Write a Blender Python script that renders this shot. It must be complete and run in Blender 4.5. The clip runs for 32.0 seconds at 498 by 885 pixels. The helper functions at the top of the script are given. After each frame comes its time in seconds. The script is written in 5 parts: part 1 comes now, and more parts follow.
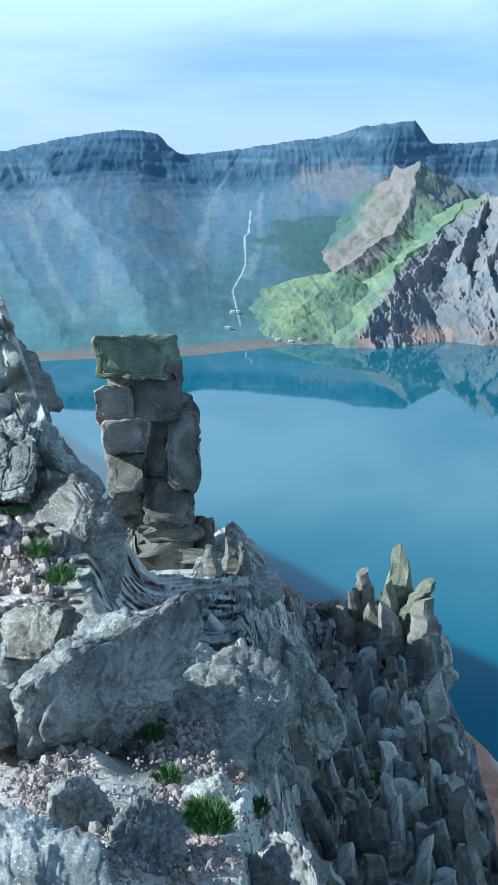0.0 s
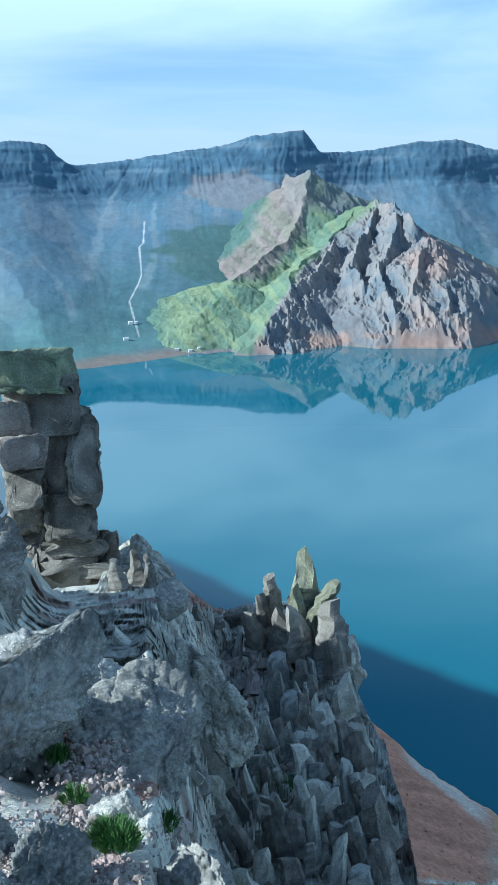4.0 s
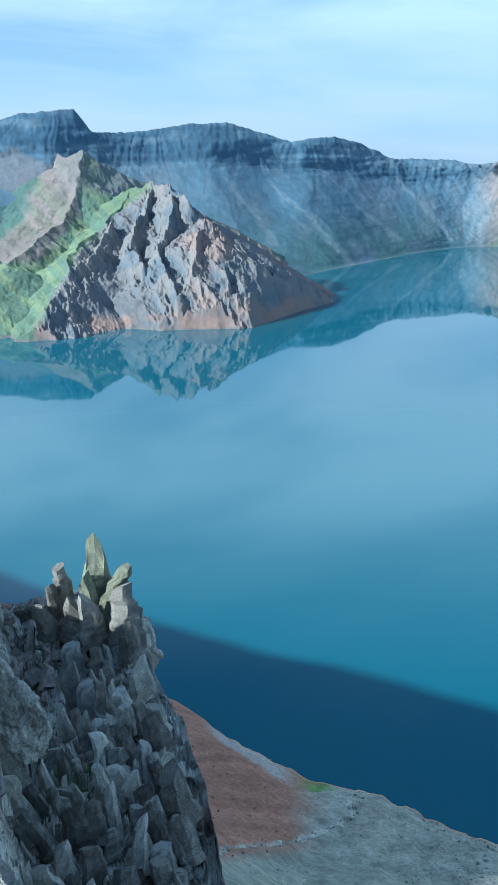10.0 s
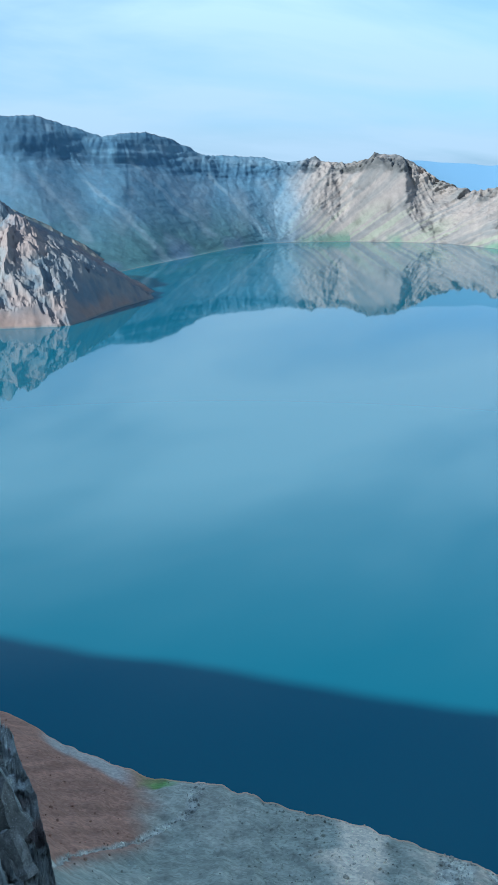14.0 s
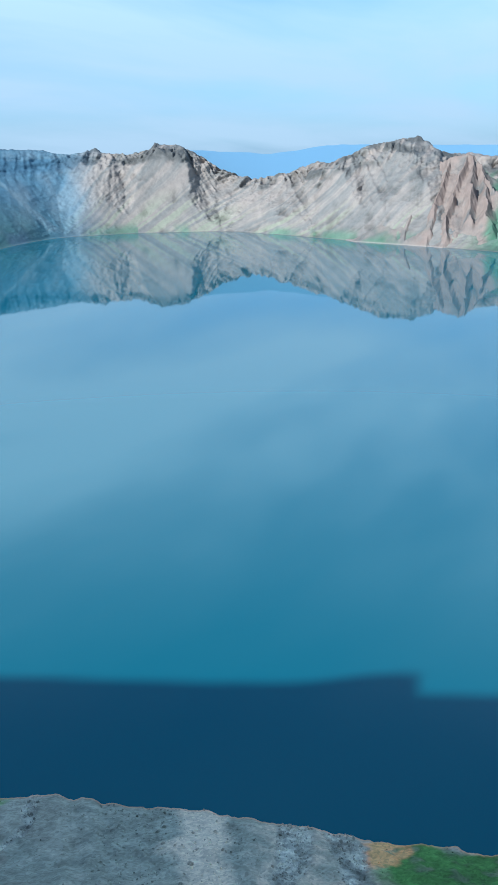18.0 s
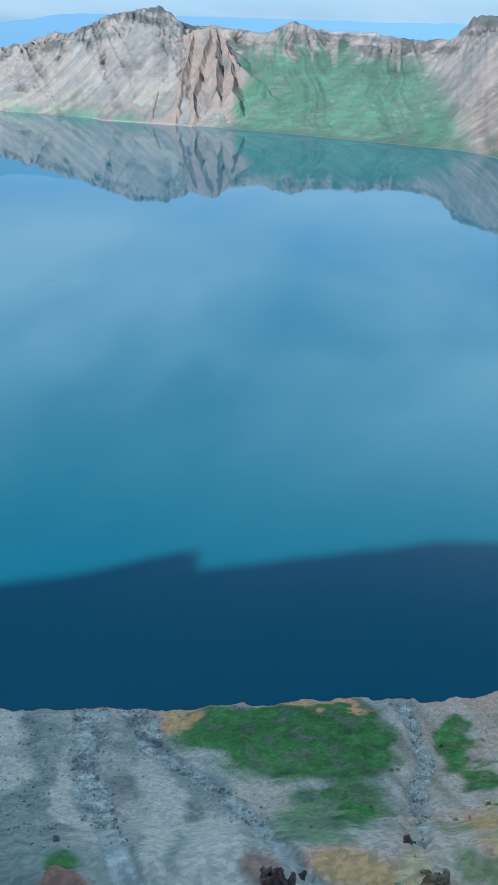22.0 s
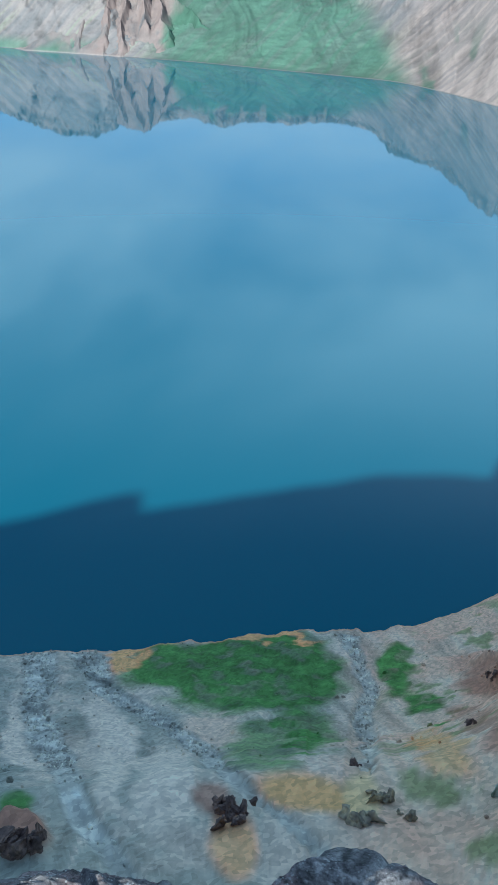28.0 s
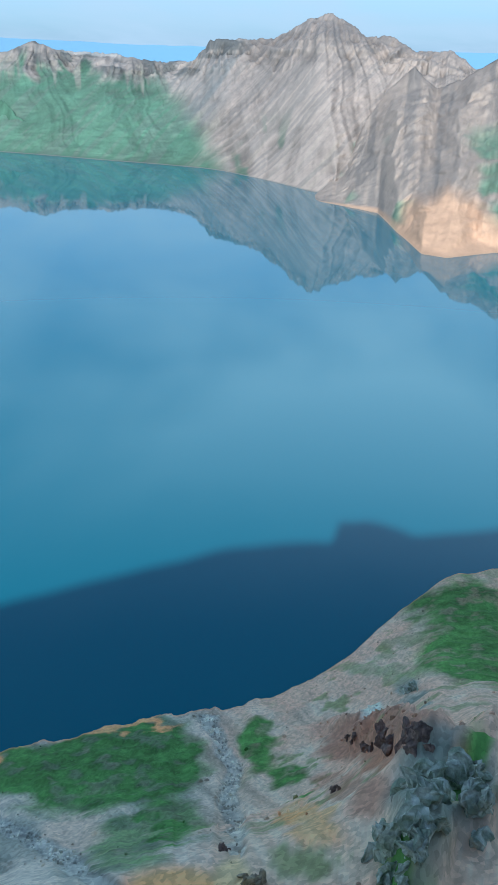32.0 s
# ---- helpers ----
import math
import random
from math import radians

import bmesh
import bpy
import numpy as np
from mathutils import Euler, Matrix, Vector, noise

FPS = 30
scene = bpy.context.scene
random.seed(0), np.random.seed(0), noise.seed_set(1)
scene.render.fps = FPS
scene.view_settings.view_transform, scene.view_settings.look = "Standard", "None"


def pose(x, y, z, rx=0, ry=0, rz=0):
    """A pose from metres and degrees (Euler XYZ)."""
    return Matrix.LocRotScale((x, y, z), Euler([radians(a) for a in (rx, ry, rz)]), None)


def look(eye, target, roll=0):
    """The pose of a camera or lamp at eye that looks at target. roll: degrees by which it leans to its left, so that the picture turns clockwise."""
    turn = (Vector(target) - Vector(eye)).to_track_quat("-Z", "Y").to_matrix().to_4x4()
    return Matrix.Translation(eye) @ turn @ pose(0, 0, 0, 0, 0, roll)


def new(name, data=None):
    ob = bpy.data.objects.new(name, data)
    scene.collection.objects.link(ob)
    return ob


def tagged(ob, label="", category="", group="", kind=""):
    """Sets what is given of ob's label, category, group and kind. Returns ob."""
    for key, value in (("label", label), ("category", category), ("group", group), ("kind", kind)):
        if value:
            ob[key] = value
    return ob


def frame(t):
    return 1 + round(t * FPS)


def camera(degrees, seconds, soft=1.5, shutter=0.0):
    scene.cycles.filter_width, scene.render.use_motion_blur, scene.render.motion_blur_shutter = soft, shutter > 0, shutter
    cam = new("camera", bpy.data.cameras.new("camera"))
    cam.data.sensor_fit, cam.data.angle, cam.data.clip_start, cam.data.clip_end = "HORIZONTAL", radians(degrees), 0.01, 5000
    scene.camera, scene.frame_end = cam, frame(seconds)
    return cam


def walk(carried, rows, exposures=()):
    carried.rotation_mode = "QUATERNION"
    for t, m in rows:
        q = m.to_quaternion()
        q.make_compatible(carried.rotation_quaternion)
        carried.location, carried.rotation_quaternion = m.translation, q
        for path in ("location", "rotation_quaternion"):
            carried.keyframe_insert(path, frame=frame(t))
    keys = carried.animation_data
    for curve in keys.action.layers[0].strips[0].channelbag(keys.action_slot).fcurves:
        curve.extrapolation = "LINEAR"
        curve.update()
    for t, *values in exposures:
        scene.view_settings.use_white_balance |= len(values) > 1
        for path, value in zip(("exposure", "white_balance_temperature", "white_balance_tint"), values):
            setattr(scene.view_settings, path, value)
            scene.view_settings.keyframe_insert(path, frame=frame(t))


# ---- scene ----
LEVEL = 360.0  # the eye's height over the lake; the lake lies at z = 0
ARM = 0.40     # the camera swings round the body at this radius
cam = camera(30.943, 32.0)
PATH = [  # seconds, heading east of north, pitch, roll
    (0.0, -0.00, -16.10, -0.60),
    (0.5, 0.49, -16.06, -0.62),
    (1.0, 1.09, -15.98, -0.72),
    (1.5, 1.81, -15.95, -0.89),
    (2.0, 2.62, -15.93, -1.08),
    (2.5, 3.52, -15.90, -1.14),
    (3.0, 4.43, -15.81, -1.20),
    (3.5, 5.39, -15.69, -1.23),
    (5.5, 9.38, -15.60, -1.30),
    (6.0, 10.38, -15.70, -1.12),
    (6.5, 11.51, -15.87, -0.80),
    (7.0, 12.85, -16.11, -0.32),
    (7.5, 14.19, -16.29, -0.13),
    (8.0, 15.45, -16.48, -0.10),
    (8.5, 16.67, -16.69, -0.28),
    (9.0, 17.91, -16.88, -0.48),
    (9.5, 19.12, -16.96, -0.62),
    (10.0, 20.29, -16.95, -0.56),
    (10.5, 21.47, -16.87, -0.42),
    (11.0, 22.72, -16.84, -0.16),
    (11.5, 24.12, -16.96, -0.05),
    (12.0, 25.71, -17.10, 0.00),
    (12.5, 27.38, -17.14, 0.09),
    (13.0, 28.96, -17.09, 0.20),
    (13.5, 30.45, -17.10, 0.25),
    (14.0, 31.92, -17.23, 0.27),
    (14.5, 33.29, -17.36, 0.23),
    (16.5, 39.05, -17.29, -0.61),
    (17.0, 40.78, -17.37, -0.72),
    (17.5, 42.72, -17.55, -0.88),
    (18.0, 44.78, -17.82, -0.95),
    (18.5, 46.74, -18.12, -0.85),
    (19.0, 48.60, -18.52, -0.63),
    (19.5, 50.50, -19.19, -0.39),
    (20.0, 52.59, -20.19, -0.14),
    (20.5, 54.85, -21.48, 0.07),
    (21.0, 57.03, -22.83, 0.23),
    (21.5, 58.95, -24.04, 0.35),
    (22.0, 60.48, -25.03, 0.37),
    (22.5, 61.75, -25.87, 0.21),
    (23.0, 62.85, -26.72, -0.02),
    (23.5, 63.76, -27.64, -0.21),
    (24.0, 64.47, -28.98, -0.25),
    (24.5, 64.81, -30.80, -0.14),
    (25.0, 64.72, -32.77, -0.02),
    (25.5, 64.50, -34.44, -0.11),
    (27.5, 64.97, -30.77, 0.61),
    (28.0, 64.72, -28.85, 0.73),
    (28.5, 64.83, -27.42, 0.94),
    (29.0, 65.65, -26.49, 1.12),
    (29.5, 67.12, -25.89, 1.33),
    (30.0, 68.87, -25.40, 1.48),
    (30.5, 70.68, -24.91, 1.59),
    (31.0, 72.43, -24.45, 1.60),
    (31.5, 74.13, -24.03, 1.57),
    (32.0, 75.86, -23.69, 1.38),
]

LEAN = [(0, 0.10), (22, 0.10), (23, 0.08), (24, 0.0), (25.5, 0.0), (27.5, 0.08), (28, 0.13), (32, 0.13)]


def eye_pose(t, yaw, pitch, roll):
    lean = float(np.interp(t, [a for a, b in LEAN], [b for a, b in LEAN]))
    a, p = radians(yaw), radians(pitch)
    eye = Vector((math.sin(a) * (ARM + lean), math.cos(a) * (ARM + lean) - ARM - 0.1, LEVEL))
    return look(eye, eye + Vector((math.sin(a) * math.cos(p), math.cos(a) * math.cos(p), math.sin(p))), roll)


walk(cam, [(row[0], eye_pose(*row)) for row in PATH], [(0.0, 0.88, 5350, 1), (12.0, 0.86, 5350, 1), (19.0, 0.76, 5350, 1), (32.0, 0.76, 5350, 1)])

# ---- sky and sun ----
SUN_AZ, SUN_EL = -95.6, 28.1
world = bpy.data.worlds.new("sky")
scene.world = world
world.use_nodes = True
wn, wl = world.node_tree.nodes, world.node_tree.links
wn.clear()
w_out = wn.new("ShaderNodeOutputWorld")
w_bg = wn.new("ShaderNodeBackground")
w_sky = wn.new("ShaderNodeTexSky")
w_sky.sky_type, w_sky.sun_disc = "NISHITA", False
w_sky.sun_elevation, w_sky.sun_rotation = radians(SUN_EL), radians(SUN_AZ)
w_sky.altitude, w_sky.air_density, w_sky.dust_density, w_sky.ozone_density = 2500, 1.0, 0.6, 1.5
w_bg.inputs["Strength"].default_value = 0.1
# thin streaked cloud: noise on the direction flattened onto a high layer
w_co = wn.new("ShaderNodeTexCoord")
w_sep = wn.new("ShaderNodeSeparateXYZ")
wl.new(w_co.outputs["Generated"], w_sep.inputs[0])


def w_math(op, a, b=None, clamp=False):
    n = wn.new("ShaderNodeMath")
    n.operation, n.use_clamp = op, clamp
    for i, v in enumerate((a, b)):
        if v is None:
            continue
        if isinstance(v, (int, float)):
            n.inputs[i].default_value = v
        else:
            wl.new(v, n.inputs[i])
    return n.outputs[0]


w_up = w_math("ADD", w_math("MAXIMUM", w_sep.outputs["Z"], 0.0), 0.16)
w_flat = wn.new("ShaderNodeCombineXYZ")
wl.new(w_math("DIVIDE", w_sep.outputs["X"], w_up), w_flat.inputs[0])
wl.new(w_math("DIVIDE", w_sep.outputs["Y"], w_up), w_flat.inputs[1])
w_map = wn.new("ShaderNodeMapping")
w_map.inputs["Rotation"].default_value = (0, 0, radians(-25))
w_map.inputs["Scale"].default_value = (0.75, 1.15, 1.0)
w_map.inputs["Location"].default_value = (0.6, 0.3, 0.0)
wl.new(w_flat.outputs[0], w_map.inputs[0])
w_noise = wn.new("ShaderNodeTexNoise")
w_noise.inputs["Scale"].default_value, w_noise.inputs["Detail"].default_value = 0.9, 10
w_noise.inputs["Roughness"].default_value, w_noise.inputs["Distortion"].default_value = 0.52, 0.35
wl.new(w_map.outputs[0], w_noise.inputs["Vector"])
w_ramp = wn.new("ShaderNodeValToRGB")
w_ramp.color_ramp.elements[0].position, w_ramp.color_ramp.elements[1].position = 0.31, 0.58
wl.new(w_noise.outputs[0], w_ramp.inputs[0])
w_haze = wn.new("ShaderNodeMixRGB")  # pale air low over the rim
wl.new(w_math("MULTIPLY", w_math("POWER", w_math("SUBTRACT", 1.0, w_math("MULTIPLY", w_sep.outputs["Z"], 2.4, True), True), 2.0), 0.88), w_haze.inputs[0])
wl.new(w_sky.outputs[0], w_haze.inputs[1])
w_mix = wn.new("ShaderNodeMixRGB")
w_white = wn.new("ShaderNodeMixRGB")  # cloud glows on the sun's side
w_pale = wn.new("ShaderNodeMixRGB")
w_pale.inputs[1].default_value, w_pale.inputs[2].default_value = (3.5, 4.15, 4.8, 1), (12.6, 15.8, 17.2, 1)
wl.new(w_math("POWER", w_math("MULTIPLY", w_sep.outputs["Z"], 2.3, True), 2.2), w_pale.inputs[0])
wl.new(w_pale.outputs[0], w_white.inputs[1])
w_white.inputs[2].default_value = (14, 13.8, 13.4, 1)
w_sun = wn.new("ShaderNodeVectorMath")
w_sun.operation = "DOT_PRODUCT"
wl.new(w_co.outputs["Generated"], w_sun.inputs[0])
w_sun.inputs[1].default_value = (math.sin(radians(SUN_AZ)) * math.cos(radians(SUN_EL)), math.cos(radians(SUN_AZ)) * math.cos(radians(SUN_EL)), math.sin(radians(SUN_EL)))
w_near = w_math("MULTIPLY_ADD", w_sun.outputs["Value"], 0.5)
w_near.node.inputs[2].default_value = 0.5
wl.new(w_math("POWER", w_near, 7.0, True), w_white.inputs[0])
w_side = wn.new("ShaderNodeMixRGB")  # bluer air away from the sun
w_side.inputs[1].default_value, w_side.inputs[2].default_value = (1.05, 1.95, 3.1, 1), (1.9, 2.75, 3.75, 1)
wl.new(w_math("MULTIPLY", w_near, 2.4, True), w_side.inputs[0])
wl.new(w_side.outputs[0], w_haze.inputs[2])
wl.new(w_white.outputs[0], w_mix.inputs[2])
w_thin = w_math("SUBTRACT", 1.0, w_math("MULTIPLY", w_math("SUBTRACT", w_sep.outputs["Z"], 0.33), 3.8, True), True)  # deep blue overhead
wl.new(w_math("MULTIPLY", w_ramp.outputs[0], w_math("MULTIPLY_ADD", w_math("POWER", w_thin, 1.6), 0.72)), w_mix.inputs[0])
w_mix.inputs[0].links[0].from_node.inputs[1].links[0].from_node.inputs[2].default_value = 0.05
wl.new(w_haze.outputs[0], w_mix.inputs[1])
wl.new(w_mix.outputs[0], w_bg.inputs[0])
wl.new(w_bg.outputs[0], w_out.inputs[0])

sun = new("sun", bpy.data.lights.new("sun", "SUN"))
sun.data.energy, sun.data.angle, sun.data.color = 4.05, radians(0.8), (1.0, 0.95, 0.87)
sa, se = radians(SUN_AZ), radians(SUN_EL)
sun_from = Vector((math.sin(sa) * math.cos(se), math.cos(sa) * math.cos(se), math.sin(se)))
sun.matrix_world = look(sun_from * 1000, (0, 0, 0))


# ---- arithmetic ----
def hashed(ix, iy, iz, seed):
    h = (ix.astype(np.int64) * 374761393 + iy.astype(np.int64) * 668265263 + iz.astype(np.int64) * 1274126177 + seed * 974634777) & 0xFFFFFFFF
    h = ((h ^ (h >> 13)) * 1274126177) & 0xFFFFFFFF
    h = ((h ^ (h >> 16)) * 2246822519) & 0xFFFFFFFF
    return ((h ^ (h >> 15)) & 0xFFFFFF) / float(0x7FFFFF) - 1.0


def grain(p, seed=0):
    """Smooth noise in -1..1 at the points p (..., 3)."""
    i = np.floor(p)
    f = p - i
    f = f * f * f * (f * (f * 6 - 15) + 10)
    i = i.astype(np.int64)
    out = 0.0
    for a in (0, 1):
        wx = f[..., 0] if a else 1 - f[..., 0]
        for b in (0, 1):
            wy = f[..., 1] if b else 1 - f[..., 1]
            for c in (0, 1):
                wz = f[..., 2] if c else 1 - f[..., 2]
                out = out + wx * wy * wz * hashed(i[..., 0] + a, i[..., 1] + b, i[..., 2] + c, seed)
    return out


def fbm(p, octaves=4, seed=0, gain=0.5):
    total, amp, norm = 0.0, 1.0, 0.0
    for k in range(octaves):
        total = total + amp * grain(p, seed + k)
        norm += amp
        p, amp = p * 2.03 + 7.1, amp * gain
    return total / norm


def ridged(p, octaves=4, seed=0, gain=0.5):
    total, amp, norm = 0.0, 1.0, 0.0
    for k in range(octaves):
        total = total + amp * (1 - 2 * np.abs(grain(p, seed + k)))
        norm += amp
        p, amp = p * 2.1 + 3.7, amp * gain
    return total / norm


def cells(p, seed=0):
    """Distance to the nearest and second nearest of jittered points, and the nearest one's own random number."""
    i = np.floor(p).astype(np.int64)
    d1 = np.full(p.shape[:-1], 9.0)
    d2 = np.full(p.shape[:-1], 9.0)
    own = np.zeros(p.shape[:-1])
    for a in (-1, 0, 1):
        for b in (-1, 0, 1):
            for c in (-1, 0, 1):
                q = [i[..., 0] + a, i[..., 1] + b, i[..., 2] + c]
                d = 0.0
                for k in range(3):
                    d = d + (q[k] + 0.5 + 0.45 * hashed(*q, seed + 11 + k) - p[..., k]) ** 2
                d = np.sqrt(d)
                near = d < d1
                d2 = np.where(near, d1, np.minimum(d2, d))
                own = np.where(near, hashed(*q, seed + 29), own)
                d1 = np.where(near, d, d1)
    return d1, d2, own


def facets(p, seed=0, tilt=0.9):
    """Broken faces: each cell of jittered points is a plane of its own, set back or proud, with an open joint round it."""
    i = np.floor(p).astype(np.int64)
    d1, d2 = np.full(p.shape[:-1], 9.0), np.full(p.shape[:-1], 9.0)
    face, own = np.zeros(p.shape[:-1]), np.zeros(p.shape[:-1])
    for a in (-1, 0, 1):
        for b in (-1, 0, 1):
            for c in (-1, 0, 1):
                q = [i[..., 0] + a, i[..., 1] + b, i[..., 2] + c]
                jit = [hashed(*q, seed + 11 + k) for k in range(3)]
                off = [p[..., k] - q[k] - 0.5 - 0.45 * jit[k] for k in range(3)]
                d = np.sqrt(off[0] ** 2 + off[1] ** 2 + off[2] ** 2)
                near = d < d1
                d2 = np.where(near, d1, np.minimum(d2, d))
                lies = jit[2] * 0.6 + tilt * (off[0] * jit[1] + off[1] * jit[0] + off[2] * (jit[0] - jit[1]) * 0.6)
                face, own = np.where(near, lies, face), np.where(near, jit[0], own)
                d1 = np.where(near, d, d1)
    return face, d2 - d1, own


def smooth(a, b, x):
    t = np.clip((x - a) / (b - a), 0, 1)
    return t * t * (3 - 2 * t)


def curve(points, smooth_by=0.0):
    """A line through (x, y) pairs as a function of arrays."""
    xs, ys = [p[0] for p in points], [p[1] for p in points]

    def at(x):
        if not smooth_by:
            return np.interp(x, xs, ys)
        return sum(np.interp(x + k * smooth_by, xs, ys) for k in (-1, -0.5, 0, 0.5, 1)) / 5
    return at


def mix(a, b, t):
    return a + (b - a) * t[..., None]


def grid_object(name, v, material, tint=None, wrap=False):
    """One mesh from a grid of places (n, m, 3)."""
    n, m = v.shape[:2]
    me = bpy.data.meshes.new(name)
    i = np.arange(n * m).reshape(n, m)
    f = np.stack([i[:-1, :-1], i[1:, :-1], i[1:, 1:], i[:-1, 1:]], -1).reshape(-1, 4)
    fill_mesh(me, v.reshape(-1, 3), f, material, tint)
    return new(name, me)


def fill_mesh(me, v, f, material, tint=None, flat=False):
    k = f.shape[1]
    me.vertices.add(len(v))
    me.vertices.foreach_set("co", np.ascontiguousarray(v, np.float32).ravel())
    me.loops.add(f.size)
    me.loops.foreach_set("vertex_index", np.ascontiguousarray(f, np.int32).ravel())
    me.polygons.add(len(f))
    me.polygons.foreach_set("loop_start", np.arange(0, f.size, k, dtype=np.int32))
    me.polygons.foreach_set("use_smooth", np.full(len(f), not flat))
    if tint is not None:
        c = np.ones((len(v), 4), np.float32)
        c[:, :3] = tint.reshape(-1, 3)
        me.color_attributes.new("surf", "FLOAT_COLOR", "POINT").data.foreach_set("color", c.ravel())
    me.materials.append(material)
    me.update(calc_edges=True)
    me.validate()


# ---- materials ----
def node_material(name):
    m = bpy.data.materials.new(name)
    m.use_nodes = True
    return m, m.node_tree.nodes, m.node_tree.links, m.node_tree.nodes["Principled BSDF"]


def ground_material(name, grain_scale, patch_scale, bump, reach, colour=None, spread=0.35, rough=0.92, stretch=(1, 1, 1)):
    """Rock or soil: the surface's own tint (or one colour), varied at two scales, with fine relief."""
    m, n, l, p = node_material(name)
    p.inputs["Roughness"].default_value = rough
    p.inputs["Specular IOR Level"].default_value = 0.25
    co = n.new("ShaderNodeTexCoord")
    mp = n.new("ShaderNodeMapping")
    mp.inputs["Scale"].default_value = stretch
    l.new(co.outputs["Object"], mp.inputs[0])
    if colour is None:
        base = n.new("ShaderNodeAttribute")
        base.attribute_name = "surf"
        source = base.outputs["Color"]
    else:
        base = n.new("ShaderNodeRGB")
        base.outputs[0].default_value = (*colour, 1)
        source = base.outputs[0]
    fine, wide = n.new("ShaderNodeTexNoise"), n.new("ShaderNodeTexNoise")
    for t, s, d in ((fine, grain_scale, 8), (wide, patch_scale, 4)):
        t.inputs["Scale"].default_value, t.inputs["Detail"].default_value, t.inputs["Roughness"].default_value = s, d, 0.65
        l.new(mp.outputs[0], t.inputs["Vector"])
    for t, amount in ((fine, spread), (wide, spread * 0.5)):
        r = n.new("ShaderNodeMapRange")
        r.inputs["From Min"].default_value, r.inputs["From Max"].default_value = 0.28, 0.72
        r.inputs["To Min"].default_value, r.inputs["To Max"].default_value = 1 - amount, 1 + amount
        l.new(t.outputs[0], r.inputs[0])
        x = n.new("ShaderNodeMixRGB")
        x.blend_type = "MULTIPLY"
        x.inputs[0].default_value = 1
        l.new(source, x.inputs[1])
        l.new(r.outputs[0], x.inputs[2])
        source = x.outputs[0]
    l.new(source, p.inputs["Base Color"])
    b = n.new("ShaderNodeBump")
    b.inputs["Strength"].default_value, b.inputs["Distance"].default_value = bump, reach
    l.new(fine.outputs[0], b.inputs["Height"])
    l.new(b.outputs[0], p.inputs["Normal"])
    return m


FAR_ROCK = ground_material("mountain_side", 0.035, 0.006, 0.45, 6.0, spread=0.14)
SLOPE = ground_material("shore_slope", 0.5, 0.06, 0.6, 1.2, spread=0.16, stretch=(0.42, 0.6, 0.6))
sn, sl = SLOPE.node_tree.nodes, SLOPE.node_tree.links
stones = sn.new("ShaderNodeTexVoronoi")  # fist to boulder sized stones lying close
stones.inputs["Scale"].default_value = 1.3
sl.new(next(k for k in sn if k.type == "MAPPING").outputs[0], stones.inputs["Vector"])
grey = sn.new("ShaderNodeRGBToBW")
sl.new(stones.outputs["Color"], grey.inputs[0])
span = sn.new("ShaderNodeMapRange")
span.inputs["From Min"].default_value, span.inputs["From Max"].default_value = 0.2, 0.8
span.inputs["To Min"].default_value, span.inputs["To Max"].default_value = 0.84, 1.16
sl.new(grey.outputs[0], span.inputs[0])
times = sn.new("ShaderNodeMixRGB")
times.blend_type = "MULTIPLY"
times.inputs[0].default_value = 1
sl.new(sn["Principled BSDF"].inputs["Base Color"].links[0].from_socket, times.inputs[1])
sl.new(span.outputs[0], times.inputs[2])
sl.new(times.outputs[0], sn["Principled BSDF"].inputs["Base Color"])


